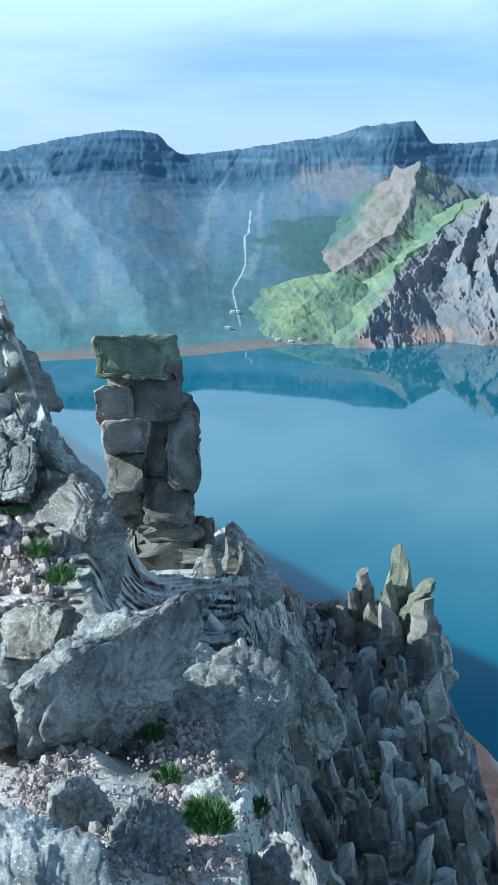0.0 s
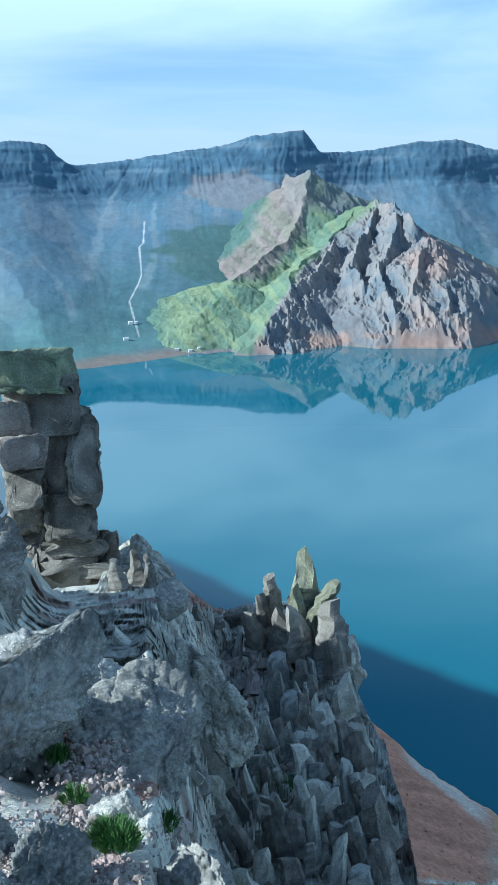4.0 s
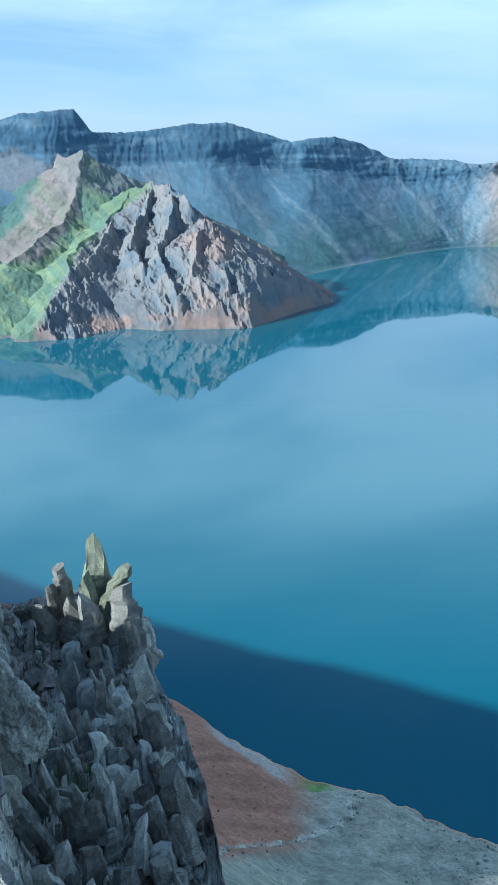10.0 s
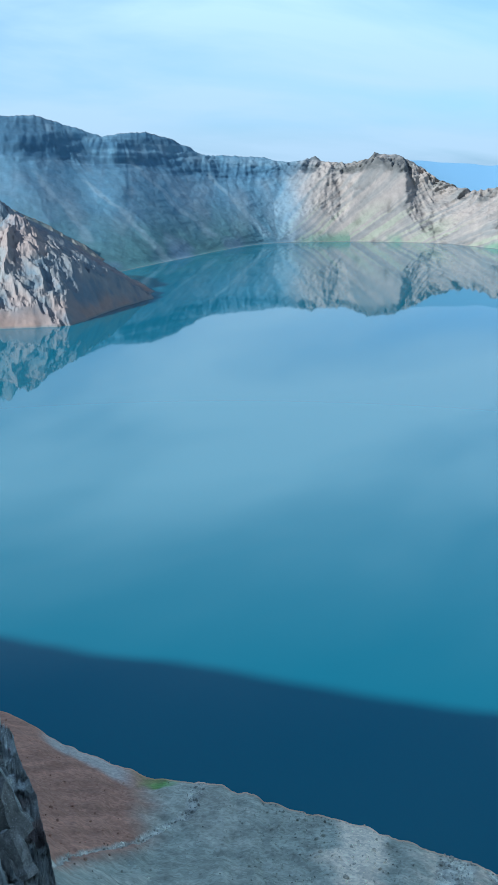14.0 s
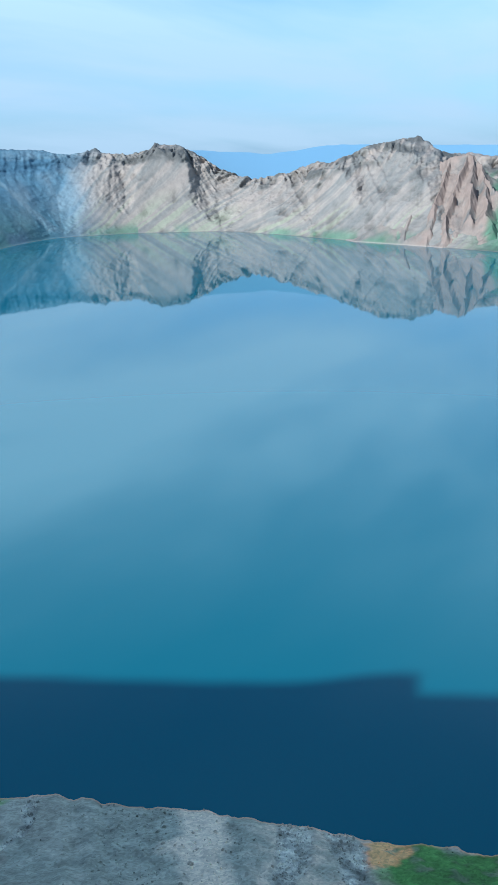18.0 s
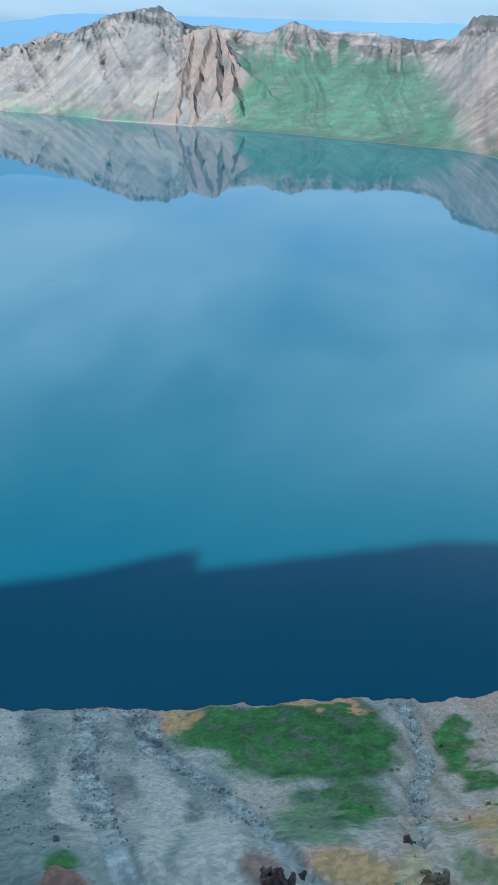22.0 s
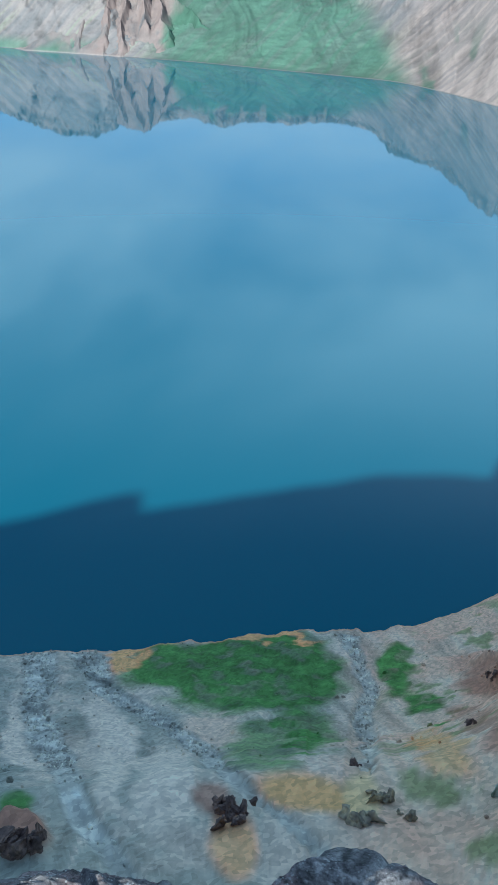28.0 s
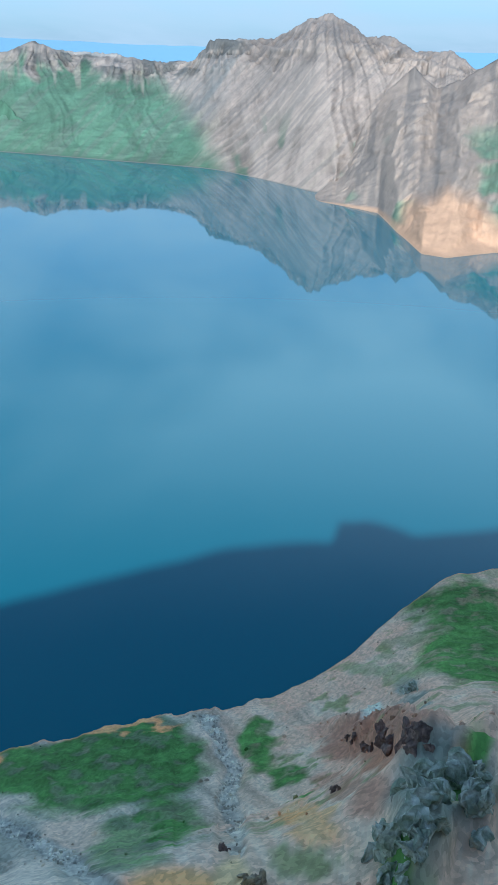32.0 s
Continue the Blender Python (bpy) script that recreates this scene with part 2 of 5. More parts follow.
def rock_material(name, fine=30.0, lichen=38.0, reach=0.03, spread=0.45):
    """Weathered lava: the piece's own tint, dark grain, pale lichen specks and fine relief."""
    m = ground_material(name, fine, fine / 10, 0.8, reach, spread=spread)
    n, l = m.node_tree.nodes, m.node_tree.links
    p = n["Principled BSDF"]
    co = next(k for k in n if k.type == "TEX_COORD")
    speck = n.new("ShaderNodeTexVoronoi")
    speck.inputs["Scale"].default_value = lichen
    where = n.new("ShaderNodeTexNoise")
    where.inputs["Scale"].default_value, where.inputs["Detail"].default_value = lichen / 12, 5
    l.new(co.outputs["Object"], speck.inputs["Vector"])
    l.new(co.outputs["Object"], where.inputs["Vector"])
    cut = n.new("ShaderNodeMapRange")
    cut.inputs["From Min"].default_value, cut.inputs["From Max"].default_value = 0.30, 0.16
    l.new(speck.outputs["Distance"], cut.inputs[0])
    there = n.new("ShaderNodeMapRange")
    there.inputs["From Min"].default_value, there.inputs["From Max"].default_value = 0.40, 0.62
    l.new(where.outputs[0], there.inputs[0])
    both = n.new("ShaderNodeMath")
    both.operation = "MULTIPLY"
    l.new(cut.outputs[0], both.inputs[0])
    l.new(there.outputs[0], both.inputs[1])
    pits = n.new("ShaderNodeTexNoise")
    pits.inputs["Scale"].default_value, pits.inputs["Detail"].default_value, pits.inputs["Roughness"].default_value = 34, 6, 0.7
    l.new(co.outputs["Object"], pits.inputs["Vector"])
    again = n.new("ShaderNodeBump")
    again.inputs["Strength"].default_value, again.inputs["Distance"].default_value = 0.6, 0.012
    l.new(pits.outputs[0], again.inputs["Height"])
    l.new(p.inputs["Normal"].links[0].from_socket, again.inputs["Normal"])
    l.new(again.outputs[0], p.inputs["Normal"])
    blend = n.new("ShaderNodeMixRGB")
    source = p.inputs["Base Color"].links[0].from_socket
    l.new(both.outputs[0], blend.inputs[0])
    l.new(source, blend.inputs[1])
    blend.inputs[2].default_value = (0.62, 0.62, 0.57, 1)
    own = n.new("ShaderNodeObjectInfo")  # no two pieces weather alike
    vary = n.new("ShaderNodeMapRange")
    vary.inputs["To Min"].default_value, vary.inputs["To Max"].default_value = 0.82, 1.22
    l.new(own.outputs["Random"], vary.inputs[0])
    piece = n.new("ShaderNodeMixRGB")
    piece.blend_type = "MULTIPLY"
    piece.inputs[0].default_value = 1
    l.new(blend.outputs[0], piece.inputs[1])
    l.new(vary.outputs[0], piece.inputs[2])
    l.new(piece.outputs[0], p.inputs["Base Color"])
    return m


LEDGE = rock_material("weathered_rock")
CRUST = rock_material("crusted_rock", 85.0, 110.0, 0.03, 0.75)
PUMICE = ground_material("pale_pumice", 40.0, 6.0, 0.9, 0.012, spread=0.12)
BLADE = ground_material("grass_blade", 5.0, 1.0, 0.1, 0.01, colour=(0.06, 0.14, 0.035), spread=0.5, rough=0.7)

m, n, l, p = node_material("lake_water")
p.inputs["Base Color"].default_value = (0.016, 0.124, 0.170, 1)
p.inputs["Roughness"].default_value, p.inputs["IOR"].default_value, p.inputs["Specular IOR Level"].default_value = 0.03, 1.333, 0.62
WATER = m


# ---- the lake and the rim round it ----
def out_from_eye(az, dist, z):
    a = np.radians(az)
    return np.stack([np.sin(a) * dist, np.cos(a) * dist, z + 0 * dist], -1)


# the blue is bare rock with distance haze mixed into its colour
HAZY_BLUE, ROCK_GREY, SCREE = np.array((0.100, 0.188, 0.252)), np.array((0.155, 0.148, 0.14)), np.array((0.25, 0.208, 0.182))
TURF, MEADOW = np.array((0.07, 0.138, 0.09)), np.array((0.16, 0.215, 0.10))
ORANGE, RUST = np.array((0.42, 0.27, 0.18)), np.array((0.30, 0.20, 0.16))


def mountain_side(name, az0, az1, step, shore, crest, crest_dist, bulge, relief, paint, rows=110, jag=0.12, seed=0, back=0.35, peaks=(0,), spur=60.0, fan=1.0, lanes=None, ribs=(), crag=lambda A: 0.0, capped=True):
    """A mountainside from the shore up to its crest and over it, in a fan round the eye. bulge(az, u): height against way up.
    Gullies and scree run down from the peaks, whose headings are given, and meet in the valleys between them."""
    az = np.arange(az0, az1 + step / 2, step)
    u = np.concatenate([np.linspace(-0.04, 1, rows), 1 + np.linspace(0.03, 1, 14) * back])
    A, U = np.meshgrid(az, u, indexing="ij")
    d0, d1 = shore(A), crest_dist(A)
    jagged = jag * (0.6 + 0.4 * smooth(33, 36, A + 60 * (len(peaks) < 9))) * (fbm(np.stack([A * 1.7, 0 * A, 0 * A], -1), 4, seed + 3) + 0.6 * ridged(np.stack([A * 4, 0 * A, 0 * A], -1), 3, seed + 5))
    broad = sum(crest(A + 0.12 * k) for k in range(-16, 17)) / 33
    low = LEVEL + d1 * np.tan(np.radians(broad))
    high = LEVEL + d1 * np.tan(np.radians(crest(A) + jagged))
    top = low + (high - low) * smooth(0.9, 1.0, U) ** 2
    dist = d0 + (d1 - d0) * U
    rise = np.where(U <= 1, bulge(A, np.clip(U, 0, 1)), 1 - 1.5 * (U - 1) / back)
    z = np.minimum(top, np.maximum(LEVEL + d1 * np.tan(np.radians(crest(A))), 40)) if capped else top
    z = np.where(U < 0, U * 120, np.minimum(z, 0) + np.maximum(z, 0) * rise)
    v = out_from_eye(A, dist, z)
    wobble = fbm(v * 0.0022, 4, seed + 9)
    gap = A[..., None] + 1.1 * wobble[..., None] - np.array(peaks)
    near_peak = np.abs(gap).argmin(-1)
    off = np.take_along_axis(gap, near_peak[..., None], -1)[..., 0]
    phase = off * fan / (1.3 - np.clip(U, 0, 1)) + 17.0 * near_peak
    inner = smooth(0.0, 0.1, U) * (1 - 0.85 * smooth(0.93, 1.0, U))
    lane = np.stack([phase * 1.5, U * 0.9, 0.2 * wobble], -1)
    steep = smooth(0.72, 0.86, U + 0.06 * wobble)
    gullies = lanes(A) if lanes else 0.3
    g = gullies * ridged(lane, 4, seed + 17) + 0.55 * fbm(v * 0.005, 5, seed + 21) + (0.3 + 0.1 * steep) * ridged(v * np.array((0.009, 0.009, 0.02)), 5, seed + 31) + 0.35 * steep * fbm(np.stack([A * 0.5, v[..., 2] * 0.045, 0 * A], -1), 3, seed + 35)
    g = g + crag(A) * (0.5 * ridged(v * np.array((0.022, 0.022, 0.012)), 4, seed + 51, 0.6) + 0.2 * fbm(v * 0.05, 3, seed + 53))
    out = out_from_eye(A, -1.0 + 0 * A, 0 * A)
    swell = spur * smooth(24, 38, A + 60 * (len(peaks) < 9)) * np.exp(-(off / 2.2) ** 2) * smooth(0.0, 0.3, U) * smooth(1.0, 0.75, U)
    bend = 0.7 * fbm(v * 0.005, 4, seed + 41) + 0.3 * fbm(v * 0.014, 3, seed + 43)
    for foot_az, top_az, high, wide in ribs:
        middle = foot_az + (top_az - foot_az) * np.clip(U, 0, 1) 
        swell = swell + high * np.clip(1 - np.abs(A + bend - middle) / wide, 0, 1) * smooth(0.0, 0.2, U) * smooth(1.0, 0.85, U)
    push = np.minimum(g * relief(A, U) * inner + swell, np.clip(dist - d0, 0, None) * 0.45)
    v = v + out * push[..., None]
    v[..., 2] += g * relief(A, U) * inner * 0.35
    return grid_object(name, v, FAR_ROCK, paint(A, U, v, g, phase))


def cliffed(talus_line, edge):
    """Height against way up: a talus slope, then a cliff from edge on."""
    def at(A, u):
        talus = talus_line(A)
        e = edge(A) if callable(edge) else edge
        return np.where(u < e, talus * (u / e) ** np.interp(A, [26, 38, 50], [1.4, 1.3, 1.18]), talus + (1 - talus) * (1 - (1 - np.clip((u - e) / (1 - e), 0, 1)) ** 1.6))
    return at


RIM_SHORE = curve([(-22, 1950), (-13, 1939), (-4, 1928), (0, 1990), (3, 2060), (7, 2250), (14, 2700), (20, 3000), (23, 3080), (25.6, 3376), (27.5, 3590), (29, 3800),
                   (30.5, 4030), (32, 4240), (33.5, 4380), (38, 4500), (44, 4480), (46.5, 4280), (50, 4020), (53, 3800), (58, 3577), (61, 3458), (66.2, 3230), (73.3, 3002),
                   (79.6, 2537), (84, 2400), (90, 2300), (110, 2200)], 0.8)
RIM_CREST = curve([(-22, 1.4), (-14.6, 1.87), (-10.6, 2.71), (-8.8, 2.95), (-7.4, 3.12), (-5.3, 2.86), (-4.7, 2.2), (-4, 1.65), (-1.2, 1.86), (2.9, 2.4), (5, 2.6), (6.9, 3.14),
                   (9, 3.35), (10.1, 3.42), (11.1, 2.06), (14.5, 2.2), (16.7, 2.56), (19.1, 2.67), (21.6, 1.94), (23.1, 1.51), (25.5, 1.8), (27.2, 1.33),
                   (29.2, .45), (32.8, .36), (34.1, -.06), (35.8, .41), (37.2, -.16), (38.9, .05), (39.4, .6), (41, .45), (42.2, -.16), (43.4, -1.32)])
RIM_CREST_EAST = curve([(43.4, -1.32), (45.1, -1.57), (47.1, -1.36), (49.2, -.56), (50.2, -.57), (52.1, .21), (55.2, .86), (56.4, -.08), (60.6, -.44), (61.1, -.6),
                        (63, .02), (64.5, -.45), (67.4, -.54), (70, -.94), (72.1, -.89), (73.1, .34), (76.9, .54), (78.7, 1.56), (79.8, 1.87), (80.8, 1.6), (82.1, .59),
                        (83.4, .77), (85.1, -.09), (87, .1), (88.5, -.9), (92, -.6), (110, -.2)])
RIM_BACK = curve([(-22, 3500), (-15, 3600), (-10, 3680), (-5, 3720), (0, 3740), (5, 3780), (10, 3850), (15, 4000), (20, 4200), (25, 4440), (29, 4690), (33, 4850), (44, 4840), (50, 4480), (55, 4400), (60, 4330), (66, 4250),
                  (72, 4000), (78, 3500), (84, 3300), (92, 3200), (110, 3000)], 1.5)


SCREE_CHUTES = (((-0.4, -11.1), (-2, -10.2), (-3.4, -7.8)), ((-3.4, -6.5), (-5.2, -5.0), (-7.2, -4.4)), ((-1.0, 21.6), (-2.6, 23.8), (-4, 25.2), (-6.0, 26.7)), ((0.2, 24.5), (-2.2, 27.0), (-4.2, 29.6)),
                ((-0.5, 18.6), (-2.5, 20.6), (-4.5, 22.0)), ((-0.6, 29.5), (-2.5, 31.2), (-4.2, 33)), ((0.3, 13.2), (-1.8, 15.6)), ((0.2, -1.5), (-2.2, -2.4), (-5.0, -3.4)), ((-0.6, 0.8), (-3.2, 0.9), (-5.6, -0.2)), ((-1, -13.5), (-4, -12.5), (-8, -10.5)))


def rim_paint(A, U, v, g, phase):
    sway = fbm(v * 0.0025, 4, 71)
    fine = fbm(v * 0.012, 4, 73)
    streak = 0.6 * fbm(np.stack([phase * 0.8, U * 1.3, 0.8 * sway], -1), 3, 72) + 0.5 * fbm(v * 0.006, 4, 75)
    band = fbm(np.stack([A * 0.3, v[..., 2] * 0.03, 0 * A], -1), 3, 74)
    # distance haze painted into the west wall: rock, scree and turf all blued
    c = mix(HAZY_BLUE + 0 * v, np.array((0.128, 0.185, 0.232)), smooth(-0.6, 0.6, streak + 0.3 * fine))
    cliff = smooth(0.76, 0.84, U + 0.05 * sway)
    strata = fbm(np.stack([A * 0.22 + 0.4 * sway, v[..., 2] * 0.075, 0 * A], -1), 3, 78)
    c = mix(c, HAZY_BLUE * (0.66, 0.70, 0.76), cliff * smooth(0.45, -0.15, band + 0.4 * fine))
    c = mix(c, HAZY_BLUE * (0.56, 0.6, 0.66), cliff * smooth(0.0, -0.3, strata + 0.25 * fine) * 0.8)
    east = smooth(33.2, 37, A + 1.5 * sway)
    lines = fbm(np.stack([(A - 6 * U) * 3.4 + 2.0 * sway, U * 0.8, 0.5 * sway], -1), 3, 76)
    pale = mix(ROCK_GREY + 0 * v, SCREE, smooth(-0.55, 0.45, 0.3 * streak + 0.8 * lines + 0.3 * fine))
    pale = mix(pale, np.array((0.20, 0.235, 0.16)), 0.5 * smooth(0.15, 0.4, lines) * smooth(0.6, 0.25, U))
    pale = mix(pale, ROCK_GREY * 0.62, cliff * smooth(0.15, -0.25, band + fine))
    runs = fbm(np.stack([(A - 8.5 * U) * 5.5 + 1.6 * sway, U * 0.6, 0 * A], -1), 3, 77)
    big = smooth(72.2, 74, A - 4 * (U - 0.4))
    pale = mix(pale, mix(SCREE * (0.8, 0.79, 0.79) + 0 * v, SCREE * (1.1, 1.04, 1.0), smooth(-0.4, 0.4, runs + 0.2 * fine)), 0.85 * big)
    # shade painted in with the relief: gullies darker, ribs lighter
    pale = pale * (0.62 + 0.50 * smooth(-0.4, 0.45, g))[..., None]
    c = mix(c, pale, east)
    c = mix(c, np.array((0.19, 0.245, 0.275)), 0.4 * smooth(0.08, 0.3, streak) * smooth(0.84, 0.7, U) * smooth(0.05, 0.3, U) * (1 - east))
    low = smooth(0.66, 0.1, U + 0.3 * sway)
    west = low * smooth(-0.5, 0.05, sway - 0.5 * streak + 0.1) * (1 - smooth(30, 35, A))
    foot = smooth(0.2, 0.06, U) * smooth(-0.15, 0.15, streak) * east * smooth(58, 54, A)
    valley = (0.78 + 0.22 * smooth(-0.3, 0.1, lines + 0.4 * fine)) * smooth(57.5, 60.5, A) * smooth(73.2, 71.0, A + 4.5 * (U - 0.4)) * smooth(0.92, 0.74, U + 0.35 * streak)
    lanes = smooth(73, 75, A) * smooth(0.12, 0.3, streak) * smooth(0.55, 0.2, U)
    green = np.clip(np.maximum(np.maximum(west * 0.75, valley * 0.92), np.maximum(foot * 0.7, lanes * 0.7)), 0, 1)
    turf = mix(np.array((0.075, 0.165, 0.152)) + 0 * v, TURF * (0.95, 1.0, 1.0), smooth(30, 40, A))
    c = mix(c, turf * (1 + 0.5 * sway + 0.4 * fine)[..., None], green)
    drip = smooth(59, 60, A) * smooth(72.5, 71, A) * smooth(0.72, 0.86, U + 0.22 * fbm(np.stack([A * 3.2, 0 * A, 0 * A], -1), 4, 79)) * smooth(-0.15, 0.15, fbm(np.stack([A * 1.9, U * 0.7, 0 * A], -1), 3, 70))
    c = mix(c, SCREE, 0.6 * drip)
    snow = smooth(0.945, 0.97, U) * smooth(44.3, 45, A) * smooth(47.4, 46.8, A) + smooth(0.95, 0.97, U) * smooth(64.3, 64.8, A) * smooth(68.5, 67, A)
    c = mix(c, np.array((0.46, 0.43, 0.40)), np.clip(snow, 0, 1) * 0.5)
    top = smooth(0.985, 1.0, U) * (1 - east)
    c = mix(c, SCREE, top * 0.8)
    beach = smooth(0.075, 0.03, U + 0.02 * fine) * smooth(3.5, 2, A)
    edge = smooth(0.012, 0.004, U)
    c = mix(c, SCREE * (0.75, 0.8, 0.8), np.clip(beach + 0.8 * edge, 0, 1))
    el = np.degrees(np.arctan2(v[..., 2] - LEVEL, np.hypot(v[..., 0], v[..., 1])))
    # scree chutes on the shaded wall, tinted with the same painted haze
    for chute in SCREE_CHUTES:
        at = np.interp(-el, [-e for e, a in chute], [a for e, a in chute])
        inside = smooth(chute[0][0] + 0.2, chute[0][0] - 0.2, el) * smooth(chute[-1][0] - 0.3, chute[-1][0], el)
        wide = 0.13 + 0.05 * (chute[0][0] - el)
        c = mix(c, np.array((0.24, 0.30, 0.325)), 0.4 * inside * smooth(wide * 1.3, wide * 0.5, np.abs(A + 0.35 * fine + 0.5 * sway - at)))
    # pale scree on the saddle, with its patch of sunlight painted in
    saddle = smooth(1.12, 0.92, np.hypot((A - 6.2 + 1.1 * (el + 0.2)) / 2.4, (el + 0.2) / 0.85) + 0.8 * fine + 0.8 * sway)
    c = mix(c, SCREE * (0.9, 1.05, 1.2), 0.6 * saddle)
    # the cast shadow below the saddle, painted as a dark green patch
    c = mix(c, np.array((0.06, 0.125, 0.10)), 0.7 * smooth(1.2, 0.85, np.hypot((A - 4.4 + 0.5 * (el + 3.6)) / 2.8, (el + 3.6) / 1.7) + 0.6 * fine + 0.9 * sway))
    # a pale flight of steps climbs the far wall
    line = np.interp(el, [-9, -6.5, -5.4, -4.9, -3.2, -3.0, -1.7], [-0.4, -0.95, -0.3, -0.1, -0.15, 0.1, 0.25])
    return mix(c, np.array((0.62, 0.62, 0.6)), smooth(0.06, 0.03, np.abs(A - line)) * smooth(-1.6, -1.8, el) * smooth(-8.8, -8.6, el) * 0.7)


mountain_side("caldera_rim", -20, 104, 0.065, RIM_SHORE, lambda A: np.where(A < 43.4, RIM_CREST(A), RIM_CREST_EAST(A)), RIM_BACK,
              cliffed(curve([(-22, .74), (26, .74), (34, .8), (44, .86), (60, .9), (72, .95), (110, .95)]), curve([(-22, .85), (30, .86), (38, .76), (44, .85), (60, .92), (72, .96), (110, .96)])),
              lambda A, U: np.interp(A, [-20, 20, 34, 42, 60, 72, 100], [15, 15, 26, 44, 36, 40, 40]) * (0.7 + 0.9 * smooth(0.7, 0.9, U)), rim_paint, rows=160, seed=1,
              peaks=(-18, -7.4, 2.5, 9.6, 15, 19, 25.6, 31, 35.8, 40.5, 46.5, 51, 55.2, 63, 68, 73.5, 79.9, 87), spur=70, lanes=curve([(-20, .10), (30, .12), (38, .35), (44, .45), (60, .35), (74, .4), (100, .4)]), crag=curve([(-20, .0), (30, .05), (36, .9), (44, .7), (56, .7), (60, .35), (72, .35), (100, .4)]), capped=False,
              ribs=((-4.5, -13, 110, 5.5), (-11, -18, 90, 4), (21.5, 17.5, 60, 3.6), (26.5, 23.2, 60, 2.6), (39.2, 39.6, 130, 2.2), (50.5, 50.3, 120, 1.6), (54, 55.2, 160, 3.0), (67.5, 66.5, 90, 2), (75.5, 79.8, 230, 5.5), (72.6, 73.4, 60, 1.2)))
tagged(bpy.data.objects["caldera_rim"], "grey cliffs and scree slopes ringing the crater lake", "mountain", kind="structure")

# the headland with its spires: crests in plan, with slopes falling off on either side
def crest_line(points):
    """Crest points (heading, elevation, distance) as places over the lake."""
    a, e, d = (np.array(c, float) for c in zip(*points))
    return np.stack([np.sin(np.radians(a)) * d, np.cos(np.radians(a)) * d, LEVEL + d * np.tan(np.radians(e))], -1)


def fall_off(x, y, line, grade, cliff, reach):
    """The height of a ridge along line: steep for the first metres from the crest, then an even slope."""
    best, near = np.full(x.shape, -200.0), np.full(x.shape, 9e3)
    for p, q in zip(line[:-1], line[1:]):
        ex, ey = q[0] - p[0], q[1] - p[1]
        t = np.clip(((x - p[0]) * ex + (y - p[1]) * ey) / (ex * ex + ey * ey), 0, 1)
        d = np.hypot(x - p[0] - t * ex, y - p[1] - t * ey)
        best = np.maximum(best, p[2] + (q[2] - p[2]) * t - grade * d - cliff * (1 - np.exp(-d / reach)))
        near = np.minimum(near, d)
    return best, near


HEAD_CRESTS = (  # crest, grade of its flanks, height of its cliffs, their breadth
    (((8.6, 1.1, 3750), (9.6, 0.75, 3480), (10.15, 1.0, 3330), (10.42, 1.15, 3260), (10.6, .2, 3220), (11.1, -1.5, 3140), (11.9, -1.75, 3040), (13.2, -1.1, 2900), (14.6, -.86, 2790)), 0.6, 12, 30),
    (((14.6, -.86, 2790), (15.2, -1.05, 2730), (16.0, -.8, 2660), (16.5, -1.5, 2610), (17.1, -2.05, 2560), (17.35, -3.2, 2530)), 0.62, 46, 34),
    (((17.35, -3.0, 2500), (17.62, -2.75, 2440), (17.9, -3.5, 2420), (18.3, -4.5, 2405), (19.0, -5.4, 2390), (20.3, -5.65, 2370), (21.2, -6.2, 2350), (22.4, -6.85, 2360), (23.5, -7.5, 2400), (24.4, -8.0, 2450), (25.2, -8.7, 2520)), 0.62, 18, 30),
    (((10.42, 1.1, 3260), (10.2, -.2, 3080), (9.35, -2.7, 2800), (7.8, -3.9, 2640), (6.0, -5.1, 2480), (5.0, -6.0, 2390)), 0.52, 6, 25),
    (((13.2, -1.1, 2900), (12.6, -2.2, 2770), (11.2, -3.55, 2590), (9.85, -4.6, 2450), (8.8, -6.3, 2270), (7.8, -7.8, 2130), (7.2, -9.0, 2040)), 0.55, 5, 25),
    (((14.6, -1.1, 2760), (13.4, -3.1, 2560), (12.8, -4.5, 2430), (13.9, -5.6, 2330)), 0.7, 40, 22),
    (((16.0, -1.1, 2640), (15.5, -2.8, 2500), (14.95, -4.8, 2350), (15.3, -6.5, 2240), (15.9, -7.9, 2150)), 0.7, 36, 22),
    (((17.62, -2.8, 2440), (17.1, -4.5, 2320), (16.75, -6.1, 2240), (17.75, -7.2, 2190), (19.2, -8.5, 2120), (20.2, -9.5, 2080)), 0.7, 34, 22),
    (((18.4, -4.6, 2400), (18.9, -6.6, 2260), (19.9, -8.1, 2160)), 0.7, 28, 20),
    (((11.8, -3.1, 2640), (11.4, -4.5, 2480), (9.4, -6.1, 2300), (8.8, -7.8, 2160), (9.1, -9.4, 2060)), 0.7, 24, 22),
    (((8.4, -8.2, 2110), (7.4, -8.9, 2045), (6.7, -9.7, 1995)), 0.8, 20, 14),
    (((5.6, -5.4, 2440), (4.2, -5.5, 2470), (2.4, -5.9, 2500), (0.8, -7.0, 2430), (-.7, -8.2, 2330)), 0.34, 3, 25),
    (((1.2, -8.3, 2270), (-.8, -9.0, 2200), (-2.6, -9.4, 2170)), 0.15, 1, 25),
    (((4.6, -6.6, 2330), (3.4, -7.4, 2260), (1.6, -7.6, 2290)), 0.34, 2, 25),
)
H_A, H_D = np.meshgrid(np.arange(-4, 26.6, 0.037), np.concatenate([np.linspace(1900, 2900, 300), np.linspace(2906, 3800, 110)]), indexing="ij")
h_flat = out_from_eye(H_A, H_D, 0 * H_D)
